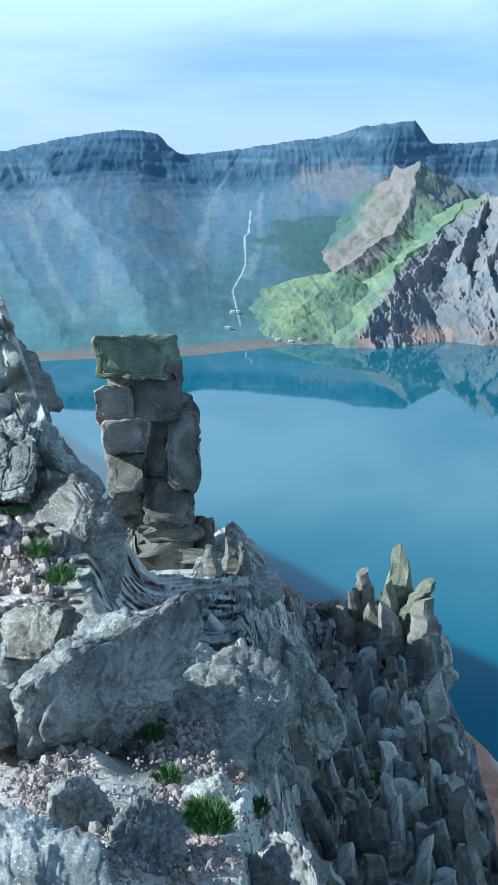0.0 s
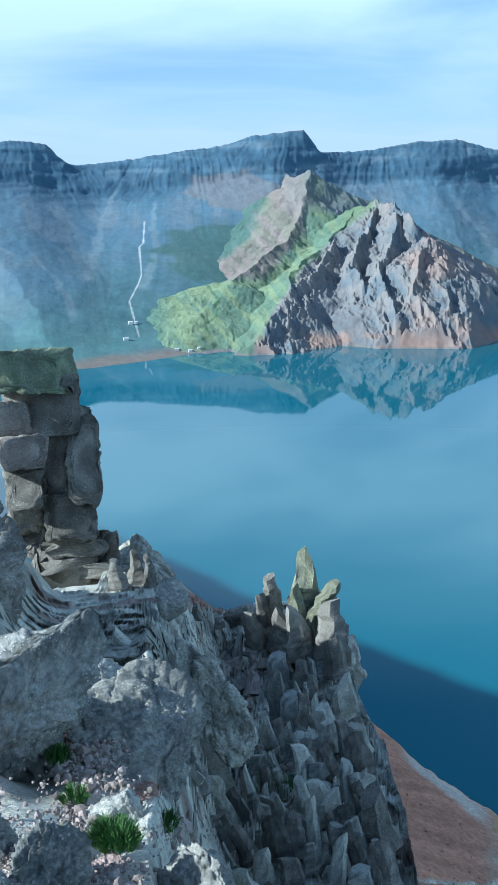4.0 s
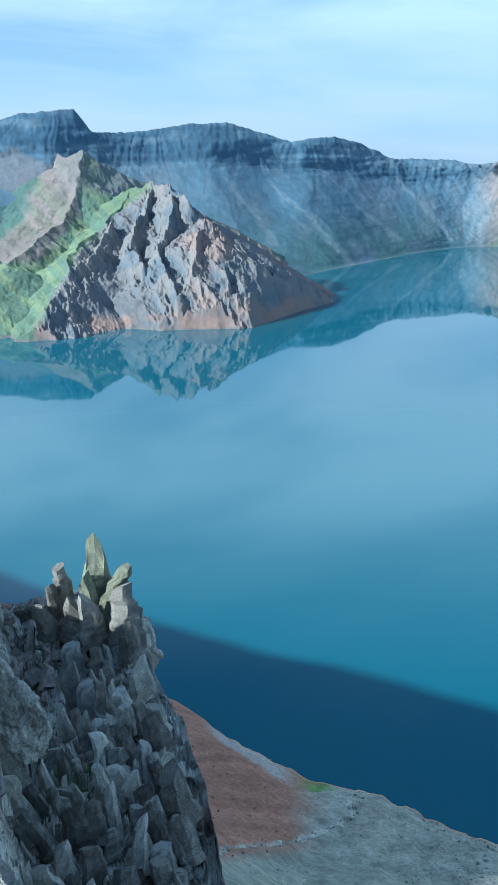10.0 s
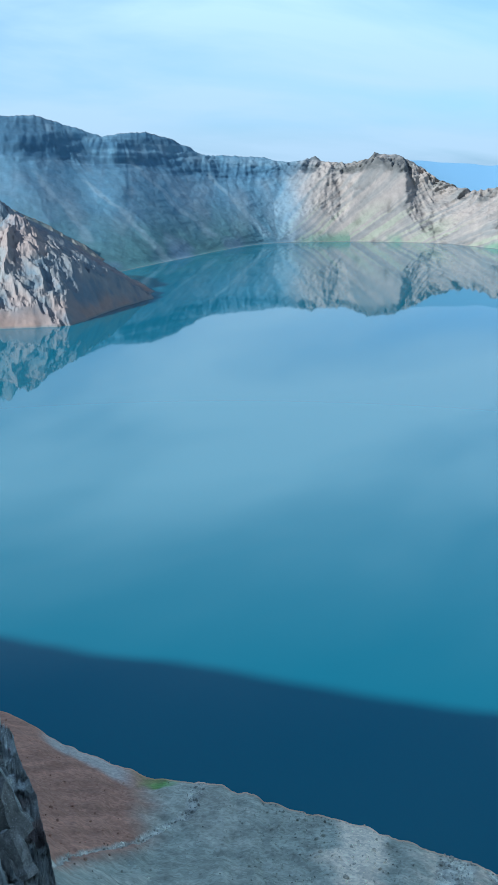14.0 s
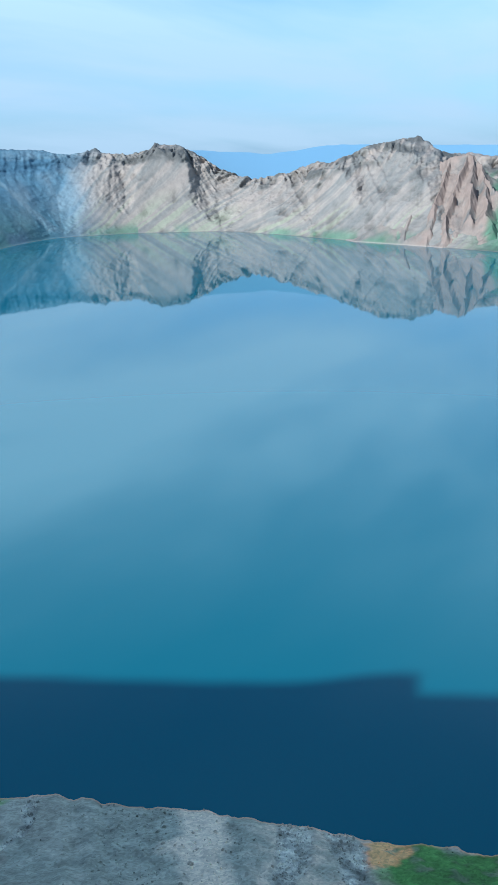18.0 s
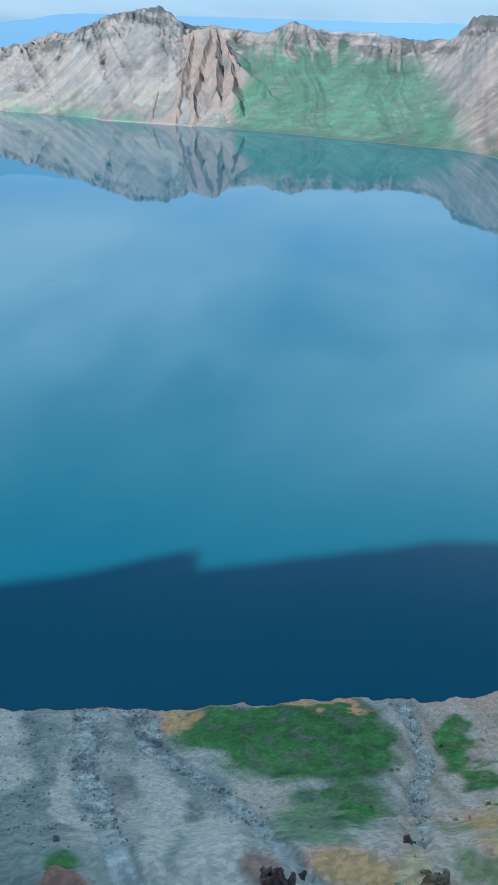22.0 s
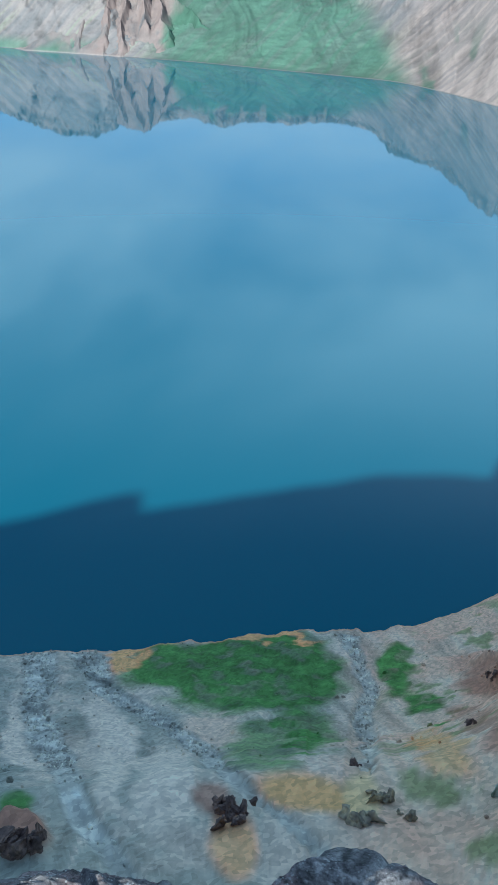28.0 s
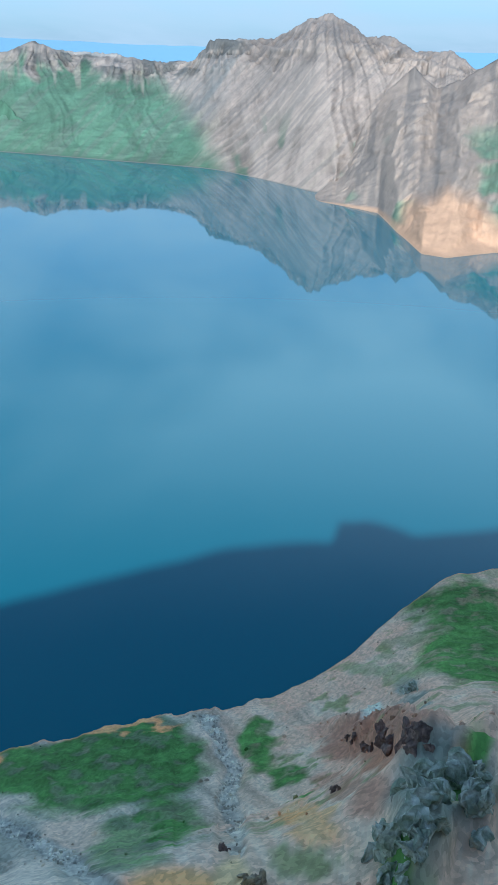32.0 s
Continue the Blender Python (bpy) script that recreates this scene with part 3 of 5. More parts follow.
h_x = h_flat[..., 0] + 26 * fbm(h_flat * 0.011, 4, 201)
h_y = h_flat[..., 1] + 26 * fbm(h_flat * 0.011 + 31, 4, 202)
head_z = np.full(H_A.shape, -200.0)
h_rock = np.zeros(H_A.shape)
for k, (points, grade, cliff, reach) in enumerate(HEAD_CRESTS):
    part_z, part_d = fall_off(h_x, h_y, crest_line(points), grade, cliff, reach)
    if cliff >= 18:
        h_rock = np.maximum(h_rock, np.exp(-(part_d / 62) ** 2))
    head_z = np.maximum(head_z, part_z)
h_edge = np.interp(H_D, [1990, 2040, 2130, 2270, 2450, 2590, 2770, 2900, 3100, 3300], [6.9, 7.2, 7.9, 8.9, 9.9, 11.3, 12.7, 13.6, 11.0, 10.3])  # the bare face begins here
h_bare = smooth(-0.25, 0.25, H_A - h_edge + 0.5 * fbm(h_flat * 0.02, 3, 203)) * smooth(3160, 3080, H_D)
h_bare = np.maximum(h_bare, smooth(8.6, 9.2, H_A) * smooth(2950, 3050, H_D) * 0.7)
h_p = np.stack([h_x, h_y, head_z], -1)
rills = ridged(h_p * np.array((0.026, 0.009, 0.009)), 4, 204, 0.5)
towers, towers2, tower_own = cells(h_p * np.array((0.035, 0.022, 0.016)), 205)
head_z = head_z + (3 + 4 * h_bare + 7 * h_bare * h_rock) * rills + h_bare * h_rock * (7 * tower_own * smooth(0, 0.2, towers2 - towers) + 10 * ridged(h_p * np.array((0.05, 0.05, 0.03)), 3, 206, 0.6) - 6)
head_z = head_z + 2.5 * fbm(h_p * 0.05, 3, 207) - 2 + (1 - h_bare) * 3 * ridged(h_p * np.array((0.012, 0.012, 0.01)), 3, 208)
HEAD_SHORE = curve([(-4, 2080), (-1, 2060), (2.9, 2045), (6.5, 2010), (11, 2035), (15.6, 2091), (18.5, 2096), (20.3, 2090), (21.5, 2160), (23, 2300), (24.7, 2440), (26, 2540)])
head_z = np.minimum(head_z, (H_D - HEAD_SHORE(H_A) + 12 * fbm(h_flat * 0.02, 3, 209)) * np.interp(H_A, [6, 8, 19, 21], [0.4, 0.9, 0.9, 0.6]))
head_v = out_from_eye(H_A, H_D, np.maximum(head_z, -30))
h_steep = np.hypot(np.gradient(head_z, axis=1) / np.gradient(H_D, axis=1), np.gradient(head_z, axis=0) / (H_D * radians(0.037)))
h_sway, h_fine = fbm(head_v * 0.004, 4, 81), fbm(head_v * 0.02, 4, 82)
HAZED = np.array((0.15, 0.185, 0.21))  # bare rock with the grey-blue haze of distance painted in
# the scree is blued for distance haze as well
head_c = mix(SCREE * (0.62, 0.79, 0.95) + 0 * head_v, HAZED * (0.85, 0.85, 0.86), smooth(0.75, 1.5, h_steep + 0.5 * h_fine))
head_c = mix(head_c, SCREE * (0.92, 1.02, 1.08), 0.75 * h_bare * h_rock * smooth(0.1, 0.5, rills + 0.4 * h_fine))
head_c = mix(head_c, RUST * (1.0, 1.0, 1.02), 0.5 * smooth(-0.05, 0.3, h_sway + 0.4 * h_fine) * smooth(14.5, 17, H_A))
# shade between the ribs, painted as darker rills
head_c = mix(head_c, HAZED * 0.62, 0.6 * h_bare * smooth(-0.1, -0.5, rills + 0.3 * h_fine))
head_e = np.degrees(np.arctan2(head_z - LEVEL, H_D))
spur_off = H_A + 0.5 * h_sway - np.interp(head_e, [-6.0, -5.2, -3.9, -2.7, -0.2, 1.1], [5.2, 6.0, 7.9, 9.35, 10.2, 10.4])
turf_line = fbm(np.stack([H_A * 2.2 + head_e * 1.7, head_e * 0.35, h_sway], -1), 4, 86)
scree_spur = smooth(-3.0, -2.0, spur_off + 0.5 * turf_line) * smooth(1.3, 0.5, spur_off + 0.25 * (head_e + 3)) * smooth(-5.9, -5.2, head_e + 0.5 * h_sway)
head_green = (1 - h_bare) * np.clip(1.0 - scree_spur * (0.75 + 0.25 * smooth(-0.2, 0.2, turf_line)), 0, 1) * smooth(3340, 3280, H_D + 40 * h_fine)
green_c = mix(np.array((0.175, 0.232, 0.135)) + 0 * head_v, np.array((0.118, 0.185, 0.13)), smooth(-0.15, 0.3, h_sway + 0.9 * turf_line))
green_c = mix(green_c, np.array((0.075, 0.135, 0.115)), smooth(-2.0, -2.8, spur_off) * smooth(-5.6, -5.0, head_e + 0.3 * h_sway))  # the shadow lying on the west flank, painted as darker green
green_c = green_c * (1 + 0.16 * h_fine)[..., None]
brook = np.abs(H_A + 0.5 * h_fine - np.interp(head_e, [-9, -7.6, -6.4, -5.6], [3.6, 4.3, 4.6, 4.0]))
green_c = mix(green_c, MEADOW * (0.4, 0.58, 0.7), 0.8 * smooth(0.16, 0.06, brook) * smooth(-9, -8.5, head_e) * smooth(-5.4, -5.7, head_e))
head_c = mix(head_c, SCREE * (0.82, 0.85, 0.86) * (1 + 0.3 * turf_line[..., None]), 0.9 * scree_spur * (1 - h_bare * 0.5))
green_c = mix(green_c, np.array((0.085, 0.165, 0.135)), 0.8 * smooth(2.0, -0.2, H_A + 1.2 * h_sway))
head_c = mix(head_c, green_c, np.clip(head_green, 0, 1))
ridge_turf = np.maximum(smooth(11.9, 12.6, H_A) * smooth(14.9, 14.1, H_A) * smooth(2720, 2800, H_D) * smooth(3080, 3000, H_D), smooth(0.9, 0.2, np.abs(H_A - 10.6)) * smooth(3060, 3120, H_D) * smooth(0.9, 0.2, head_e))
head_c = mix(head_c, np.array((0.125, 0.18, 0.105)), 0.85 * ridge_turf * smooth(-0.15, 0.2, h_sway + 0.4 * h_fine))
head_c = mix(head_c, ORANGE * (0.72, 0.74, 0.86), 0.75 * smooth(46, 8, head_z + 30 * h_fine) * smooth(6.6, 7.3, H_A) * smooth(-0.3, 0.15, fbm(head_v * 0.012, 3, 84) + 0.3 * np.cos(H_A * 1.1)))
head_c = mix(head_c, SCREE * (0.75, 0.85, 0.92), smooth(5, 1.5, head_z))
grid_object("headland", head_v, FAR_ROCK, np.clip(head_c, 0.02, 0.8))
tagged(bpy.data.objects["headland"], "green and reddish rocky headland with spires above the lake", "headland", kind="structure")

# the red-ribbed mountain and the pale one with the orange cone
RED_SHORE = curve([(51, 3900), (52, 3850), (57.8, 3570), (61, 3440), (65, 3440)])
RED_CRESTS = (
    (((52.4, -5.5, 3870), (54.3, -3.0, 3990), (55.9, -1.04, 4060), (57.2, -.5, 4075), (58.1, -.19, 4060), (58.6, -.6, 4030), (59.7, -2.03, 3900), (61, -3.2, 3760), (62.7, -5.0, 3560), (63.4, -5.9, 3470)), 0.72, 30, 30),
    (((57.2, -.5, 4075), (56.5, -2.4, 3880), (55.9, -4.3, 3720), (55.5, -5.3, 3660)), 0.9, 34, 24),
    (((56.3, -.9, 4065), (55.4, -2.8, 3900), (54.6, -4.6, 3760)), 0.9, 26, 24),
    (((58.1, -.25, 4055), (57.5, -2.1, 3880), (57.1, -3.9, 3730), (56.9, -4.9, 3650)), 0.9, 36, 22),
    (((58.3, -.4, 4040), (58.4, -2.2, 3850), (58.6, -3.7, 3720)), 0.9, 34, 22),
    (((59.2, -1.5, 3940), (59.4, -3.2, 3760), (59.7, -4.6, 3620)), 0.8, 24, 24),
)
R_A, R_D = np.meshgrid(np.arange(51, 64.6, 0.035), np.linspace(3380, 4330, 210), indexing="ij")
r_flat = out_from_eye(R_A, R_D, 0 * R_D)
r_x = r_flat[..., 0] + 24 * fbm(r_flat * 0.012, 4, 221)
r_y = r_flat[..., 1] + 24 * fbm(r_flat * 0.012 + 31, 4, 222)
red_z, r_rock = np.full(R_A.shape, -200.0), np.zeros(R_A.shape)
for points, grade, cliff, reach in RED_CRESTS:
    part_z, part_d = fall_off(r_x, r_y, crest_line(points), grade, cliff, reach)
    r_rock = np.maximum(r_rock, np.exp(-(part_d / 46) ** 2))
    red_z = np.maximum(red_z, part_z)
r_p = np.stack([r_x, r_y, red_z], -1)
r_rills = ridged(r_p * np.array((0.02, 0.02, 0.01)), 4, 224, 0.55)
red_z = red_z + (3 + 11 * r_rock) * r_rills + 2.5 * fbm(r_p * 0.05, 3, 225) - 3
red_z = np.minimum(red_z, (R_D - RED_SHORE(R_A) + 8 * fbm(r_flat * 0.02, 3, 226)) * 0.9)
red_v = out_from_eye(R_A, R_D, np.maximum(red_z, -30))
r_sway, r_fine = fbm(red_v * 0.004, 4, 91), fbm(red_v * 0.02, 4, 92)
red_c = mix(SCREE * (0.86, 0.86, 0.86) + 0 * red_v, ROCK_GREY * (1.0, 0.98, 0.96), smooth(-0.3, 0.3, r_sway + r_fine))
red_c = mix(red_c, np.array((0.25, 0.178, 0.148)), 0.7 * r_rock * smooth(-0.15, 0.35, r_rills + 0.5 * r_fine) * smooth(54.2, 56.0, R_A) * smooth(60.6, 59.4, R_A))
# gullies painted dark grey-blue to stand for their shade
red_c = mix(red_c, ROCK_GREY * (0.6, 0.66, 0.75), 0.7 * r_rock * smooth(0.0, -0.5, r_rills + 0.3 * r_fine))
red_c = mix(red_c, TURF * (1 + 0.4 * r_fine)[..., None], smooth(59.2, 60.2, R_A + 1.2 * r_sway + 0.4 * r_fine - 0.004 * np.clip(red_z, 0, 400) + 0.4) * (1 - 0.5 * smooth(200, 300, red_z)))
red_c = mix(red_c, TURF * 1.1, 0.8 * smooth(0.0, 0.25, r_sway + 0.15) * smooth(110, 50, red_z) * smooth(56.6, 55.4, R_A))
red_c = mix(red_c, SCREE * 1.25, smooth(5, 1.5, red_z) * 0.7)
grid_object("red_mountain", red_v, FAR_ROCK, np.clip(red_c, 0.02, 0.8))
tagged(bpy.data.objects["red_mountain"], "reddish ribbed mountainside with green foot", "mountain", kind="structure")

PALE_SHORE = curve([(79.4, 2450), (80, 2381), (83.5, 2240), (84.7, 2011), (86.4, 1784), (88, 1760), (90.9, 1846), (100, 1750), (108, 1700)])
PALE_CREST = curve([(79.4, -9), (80, -8.2), (81.3, -6.3), (82.4, -3.85), (83.6, -2.1), (85, -.78), (85.6, -1.4), (86.4, -1.96), (87.8, -1.37), (89.6, -.28), (94, .4), (108, 1)])
PALE_BACK = curve([(79.4, 2480), (81, 2650), (84, 2900), (90, 2850), (108, 2700)], 0.5)


def pale_paint(A, U, v, g, phase):
    sway = fbm(v * 0.004, 4, 95)
    streak = fbm(np.stack([A * 2.5 + 0.6 * sway, U * 1.2, 0 * A], -1), 4, 96)
    c = mix(SCREE * 0.78 + 0 * v, SCREE * (1.12, 1.06, 1.0), smooth(-0.4, 0.3, streak + 0.6 * g))
    c = mix(c, TURF * 1.2, 0.8 * smooth(0.12, 0.3, sway) * smooth(0.7, 0.5, U))
    cone = smooth(0.42, 0.3, U + 0.22 * np.abs(A - 87.6) * 0.3) * smooth(84.5, 85.5, A)
    return mix(c, ORANGE * (1.02, 0.98, 0.95), np.clip(cone + 0.7 * smooth(0.08, 0.03, U), 0, 1))


mountain_side("pale_mountain", 79.4, 104, 0.07, PALE_SHORE, PALE_CREST, PALE_BACK, lambda A, u: u ** 1.1, lambda A, U: (32 + 12 * U) * smooth(79.4, 82.5, A), pale_paint, rows=110, jag=0.12, seed=6, back=0.3, peaks=(85, 90, 96, 102), spur=30, fan=1.2, lanes=lambda A: 0.12, crag=lambda A: 0.6, ribs=((83, 85, 140, 2.0), (87.4, 88.5, 160, 1.8), (92, 91, 150, 2.5)))
tagged(bpy.data.objects["pale_mountain"], "pale scree mountain with an orange cone at the shore", "mountain", kind="structure")

# water
bm = bmesh.new()
bm.faces.new([bm.verts.new(Matrix.Rotation(radians(-42), 3, "Z") @ Vector((4700 * a, 4700 * b, 0))) for a, b in ((-1, 1), (-1, -1), (1, -1), (1, 1))])
me = bpy.data.meshes.new("lake")
bm.to_mesh(me)
me.materials.append(WATER)
tagged(new("lake", me), "still blue crater lake mirroring the mountains", "water", kind="structure")

# hazy hills beyond the low gap; the haze is painted as their flat blue
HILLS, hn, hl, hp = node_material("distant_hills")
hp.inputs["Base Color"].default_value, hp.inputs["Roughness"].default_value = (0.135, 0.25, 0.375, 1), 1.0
az = np.arange(38, 92, 0.1)
H_AZ, H_U = np.meshgrid(az, np.linspace(0, 1, 6), indexing="ij")
hill_top = np.interp(H_AZ, [38, 42, 44, 46.4, 48, 49.8, 53, 58, 66, 72, 92], [.1, .24, .1, -.04, .12, .42, .35, .3, .1, .0, .0]) + 0.05 * fbm(np.stack([H_AZ, 0 * H_AZ, 0 * H_AZ], -1), 3, 5)
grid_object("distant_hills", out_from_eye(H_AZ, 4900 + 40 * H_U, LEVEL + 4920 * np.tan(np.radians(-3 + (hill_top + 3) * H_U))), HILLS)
tagged(bpy.data.objects["distant_hills"], "hazy blue hills far beyond the rim", "hills", kind="structure")

# the ridge behind the eye, whose shadow lies on the water
RIDGE_M, RIDGE_W = np.meshgrid(np.linspace(-1700, 1830, 900), np.linspace(-1, 1, 61), indexing="ij")
ridge_top = LEVEL + np.interp(RIDGE_M, [-1707, -521, -271, -216, -180, -146, -113, 11, 45, 80, 138, 225, 312, 326, 338, 362, 396, 450, 561, 681, 756, 1051, 1824],
                                      [-78.9, -60.1, -47.0, -39.5, -33.9, -26.4, -18.9, -9.0, -1.0, 5.0, 10.2, 4.1, -3.5, 12.0, 13.9, 9.2, 1.5, -2.9, -6.7, -19.8, -21.7, -22.6, 14.9])
ridge_top = ridge_top + 3 * fbm(np.stack([RIDGE_M * 0.02, 0 * RIDGE_M, 0 * RIDGE_M], -1), 4, 44)
ridge_side = RIDGE_W * np.abs(RIDGE_W) * 700
ridge_z = ridge_top - np.where(RIDGE_W > 0, ridge_side * 1.43, -ridge_side * 0.5)
ridge_v = np.stack([-16 - 0.6 * RIDGE_M + 0.8 * ridge_side, -12 + 0.8 * RIDGE_M + 0.6 * ridge_side, np.maximum(ridge_z, -30)], -1)
ridge_v[..., 2] += 5 * fbm(ridge_v * 0.03, 4, 46) * smooth(0.02, 0.1, np.abs(RIDGE_W))
grid_object("ridge_behind", ridge_v, FAR_ROCK, mix(ROCK_GREY + 0 * ridge_v, SCREE, 0.5 + 0.5 * fbm(ridge_v * 0.02, 3, 47)))
tagged(bpy.data.objects["ridge_behind"], "grey rocky crater ridge", "ridge", kind="structure")

# ---- the slope below, down to the near shore ----
NEAR_SHORE = curve([(5, 560), (12, 580), (14.9, 558), (18.1, 515), (24.3, 471), (28.6, 462), (36, 438), (47, 416), (54.8, 406), (64, 413), (75.4, 429), (79, 442), (83.2, 473), (87, 535),
                    (90.8, 601), (93.8, 622), (110, 690)], 0.5)
N_A, N_U = np.meshgrid(np.arange(5, 106, 0.13), np.concatenate([np.linspace(-0.03, 0.55, 330), np.linspace(0.555, 1, 50)]), indexing="ij")
n_shore = NEAR_SHORE(N_A) + 4 * fbm(np.stack([N_A * 0.9, 0 * N_A, 0 * N_A], -1), 5, 51)
n_in = (n_shore - 60) * N_U
n_z = np.interp(N_U, [-0.03, 0, 0.012, 0.24, 0.42, 0.6, 0.75, 1], [-6, 0, 3, 34, 72, 135, 190, 240])
near_v = out_from_eye(N_A, n_shore - n_in, n_z)
N_E = np.degrees(np.arctan2(near_v[..., 2] - LEVEL, n_shore - n_in))
n_warp = near_v * 0.03
n_w1, n_w2 = 1.9 * fbm(n_warp * 1.2, 4, 55, 0.5), 1.1 * fbm(n_warp * 1.5 + 9, 4, 56, 0.5)


def lane(points, width, soft=0.35):
    """1 along a line of (elevation, heading) pairs seen from the eye, 0 away from it, with a ragged edge."""
    at = np.interp(-N_E, [-e for e, a in points], [a for e, a in points])
    inside = (N_E < points[0][0] + 0.2) & (N_E > points[-1][0] - 0.2)
    return smooth(width * (1 + soft), width * (1 - soft), np.abs(N_A + 0.55 * n_w1 - at)) * inside


def patch(a, e, ra, re, soft=0.3):
    d = np.sqrt(((N_A + n_w1 - a) / ra) ** 2 + ((N_E + n_w2 - e) / re) ** 2)
    return smooth(1 + soft, 1 - soft, d)


GULLIES = (lane([(-41.0, 48.2), (-44, 47.3), (-47.5, 48.3), (-51, 50.6), (-54, 53.5), (-58, 58)], 1.3), lane([(-41.2, 51.7), (-43.5, 52.6), (-45.1, 56), (-47.2, 59.8), (-49.2, 63.4), (-51.2, 68.5), (-53, 73), (-57, 80)], 1.15),
           lane([(-40.7, 73), (-43.8, 75.2), (-46.4, 75.4), (-48, 76)], 0.75), lane([(-37.5, 28.6), (-39.8, 27.5), (-41.1, 23.2), (-42, 18.6), (-44, 14)], 0.55))
gully = np.clip(sum(GULLIES), 0, 1)
red_spur = smooth(26.5, 22.5, N_A + 0.6 * n_w1 + 0.9 * (N_E + 41) * 0) * smooth(-42.5, -41.2, N_E - 0.35 * (N_A - 19) * 0 + (N_A - 22) * -0.25)
crags = np.clip(patch(88, -40.8, 5.0, 0.9) + patch(92.5, -43.5, 4.5, 2.2) + patch(90.5, -46.8, 2.6, 2.4) + patch(96, -42, 3, 3) + patch(44, -51.5, 2.5, 1.1), 0, 1)
relief = 1.8 * fbm(near_v * 0.025, 5, 52) + 1.3 * ridged(near_v * 0.08, 3, 53, 0.5)
relief = relief - 1.6 * gully + gully * 1.1 * ridged(near_v * 0.3, 3, 54) + crags * (4 + 9 * ridged(near_v * 0.035, 5, 57))
near_v[..., 2] += smooth(0, 25, n_in) * relief + smooth(27, 17, N_A) * smooth(0, 70, n_in) * 9

n_sway, n_fine = fbm(near_v * 0.02, 5, 61), fbm(near_v * 0.12, 3, 62)
GRAVEL, PALE, GULLY = np.array((0.36, 0.375, 0.33)), np.array((0.66, 0.60, 0.52)), np.array((0.47, 0.49, 0.465))
NEAR_GREEN, SAND, BROWN, LILAC = np.array((0.09, 0.21, 0.06)), np.array((0.86, 0.42, 0.20)), np.array((0.34, 0.20, 0.15)), np.array((0.60, 0.49, 0.40))
tint = mix(GRAVEL + 0 * near_v, PALE * 0.85, smooth(-0.2, 0.35, n_sway + 0.5 * n_fine))
tint = mix(tint, LILAC, smooth(66, 76, N_A + 5 * n_sway) * 0.75)
bend_by = np.clip(0.4 + (N_A - 46) * 0.22, 0.3, 1.8)
flow = fbm(np.stack([(N_A + bend_by * (N_E + 41)) * 0.9 + 0.4 * n_w1, N_E * 0.12, 0 * N_A], -1), 4, 58)
tint = mix(tint, np.array((0.27, 0.305, 0.285)) * (1 + 0.5 * n_fine)[..., None], smooth(47, 43, N_A + n_w1) * 0.8)
flow = flow * smooth(44, 49, N_A)
tint = mix(tint, PALE * 0.95, 0.8 * smooth(0.05, 0.4, flow)) * (1 + 0.45 * smooth(-0.1, -0.5, flow) * -0.6)[..., None]
tint = mix(tint, np.array((0.64, 0.45, 0.36)), smooth(72, 80, N_A + 5 * n_sway) * smooth(-0.3, 0.2, fbm(near_v * 0.035, 4, 59)) * 0.8)
tint = mix(tint, np.array((0.17, 0.25, 0.10)), smooth(74, 80, N_A) * smooth(0.12, 0.34, fbm(near_v * 0.05, 4, 60) + 0.3 * n_fine) * 0.75)
fans = np.clip(patch(40.5, -41.8, 2.4, 2.6) + patch(53, -47, 1.6, 3.2) + patch(58, -50, 3.0, 2.2) + patch(45.8, -45.5, 1.0, 2.4), 0, 1)
tint = mix(tint, PALE, fans)
meadow = np.clip(patch(58.5, -42.8, 4.6, 1.5) + patch(64.5, -43.4, 7.0, 2.2) + patch(69.5, -43.2, 3.4, 2.2) + 0.8 * patch(70.5, -46.4, 2.6, 1.0) + 0.75 * patch(66.5, -47.5, 4, 1.3)
                 + patch(77.5, -42.0, 1.5, 1.6) + patch(80, -43.8, 1.8, 0.9) + patch(44, -49.4, 1.6, 0.9) + patch(93, -33.2, 5, 2.2) + patch(94.0, -35.8, 5, 1.6) + 0.6 * patch(87, -37.2, 4, 0.5) + patch(24.7, -37.6, 1.6, 0.5)
                 + patch(93.6, -42.5, 1.3, 1.8) + patch(89, -48.5, 1.5, 1.3), 0, 1)
meadow *= 0.74 + 0.26 * smooth(-0.4, 0.15, n_fine + 0.8 * fbm(near_v * np.array((0.05, 0.12, 0.1)), 4, 68) + 0.2)
tint = mix(tint, NEAR_GREEN * (1 + 0.7 * n_fine + 0.4 * n_sway)[..., None], meadow)
tint = mix(tint, LILAC * 1.1, patch(62, -46.6, 3, 1.1) * 0.8)
tint = mix(tint, SAND, np.clip(patch(54.4, -42.0, 1.5, 0.45) + patch(65.8, -41.25, 4.2, 0.28) + patch(71.5, -49.6, 5.0, 1.1) + 0.8 * patch(64.4, -53, 2.6, 1.7) + 0.7 * patch(82, -46.2, 3.0, 0.8) + 0.8 * patch(89, -42.2, 4, .5), 0, 1))
tint = mix(tint, np.array((0.62, 0.52, 0.30)), 0.8 * patch(76.4, -49.4, 1.6, 1.4))
tint = mix(tint, np.array((0.52, 0.44, 0.37)), 0.5 * (1 - meadow) * smooth(83, 86, N_A + n_w1) * smooth(-40, -38.5, N_E) * smooth(-0.3, 0.3, n_sway + fbm(np.stack([N_E * 2.2, N_A * 0.25, 0 * N_A], -1), 3, 66)))
tint = mix(tint, np.array((0.66, 0.68, 0.66)), patch(85.2, -40.0, 1.3, 0.45))
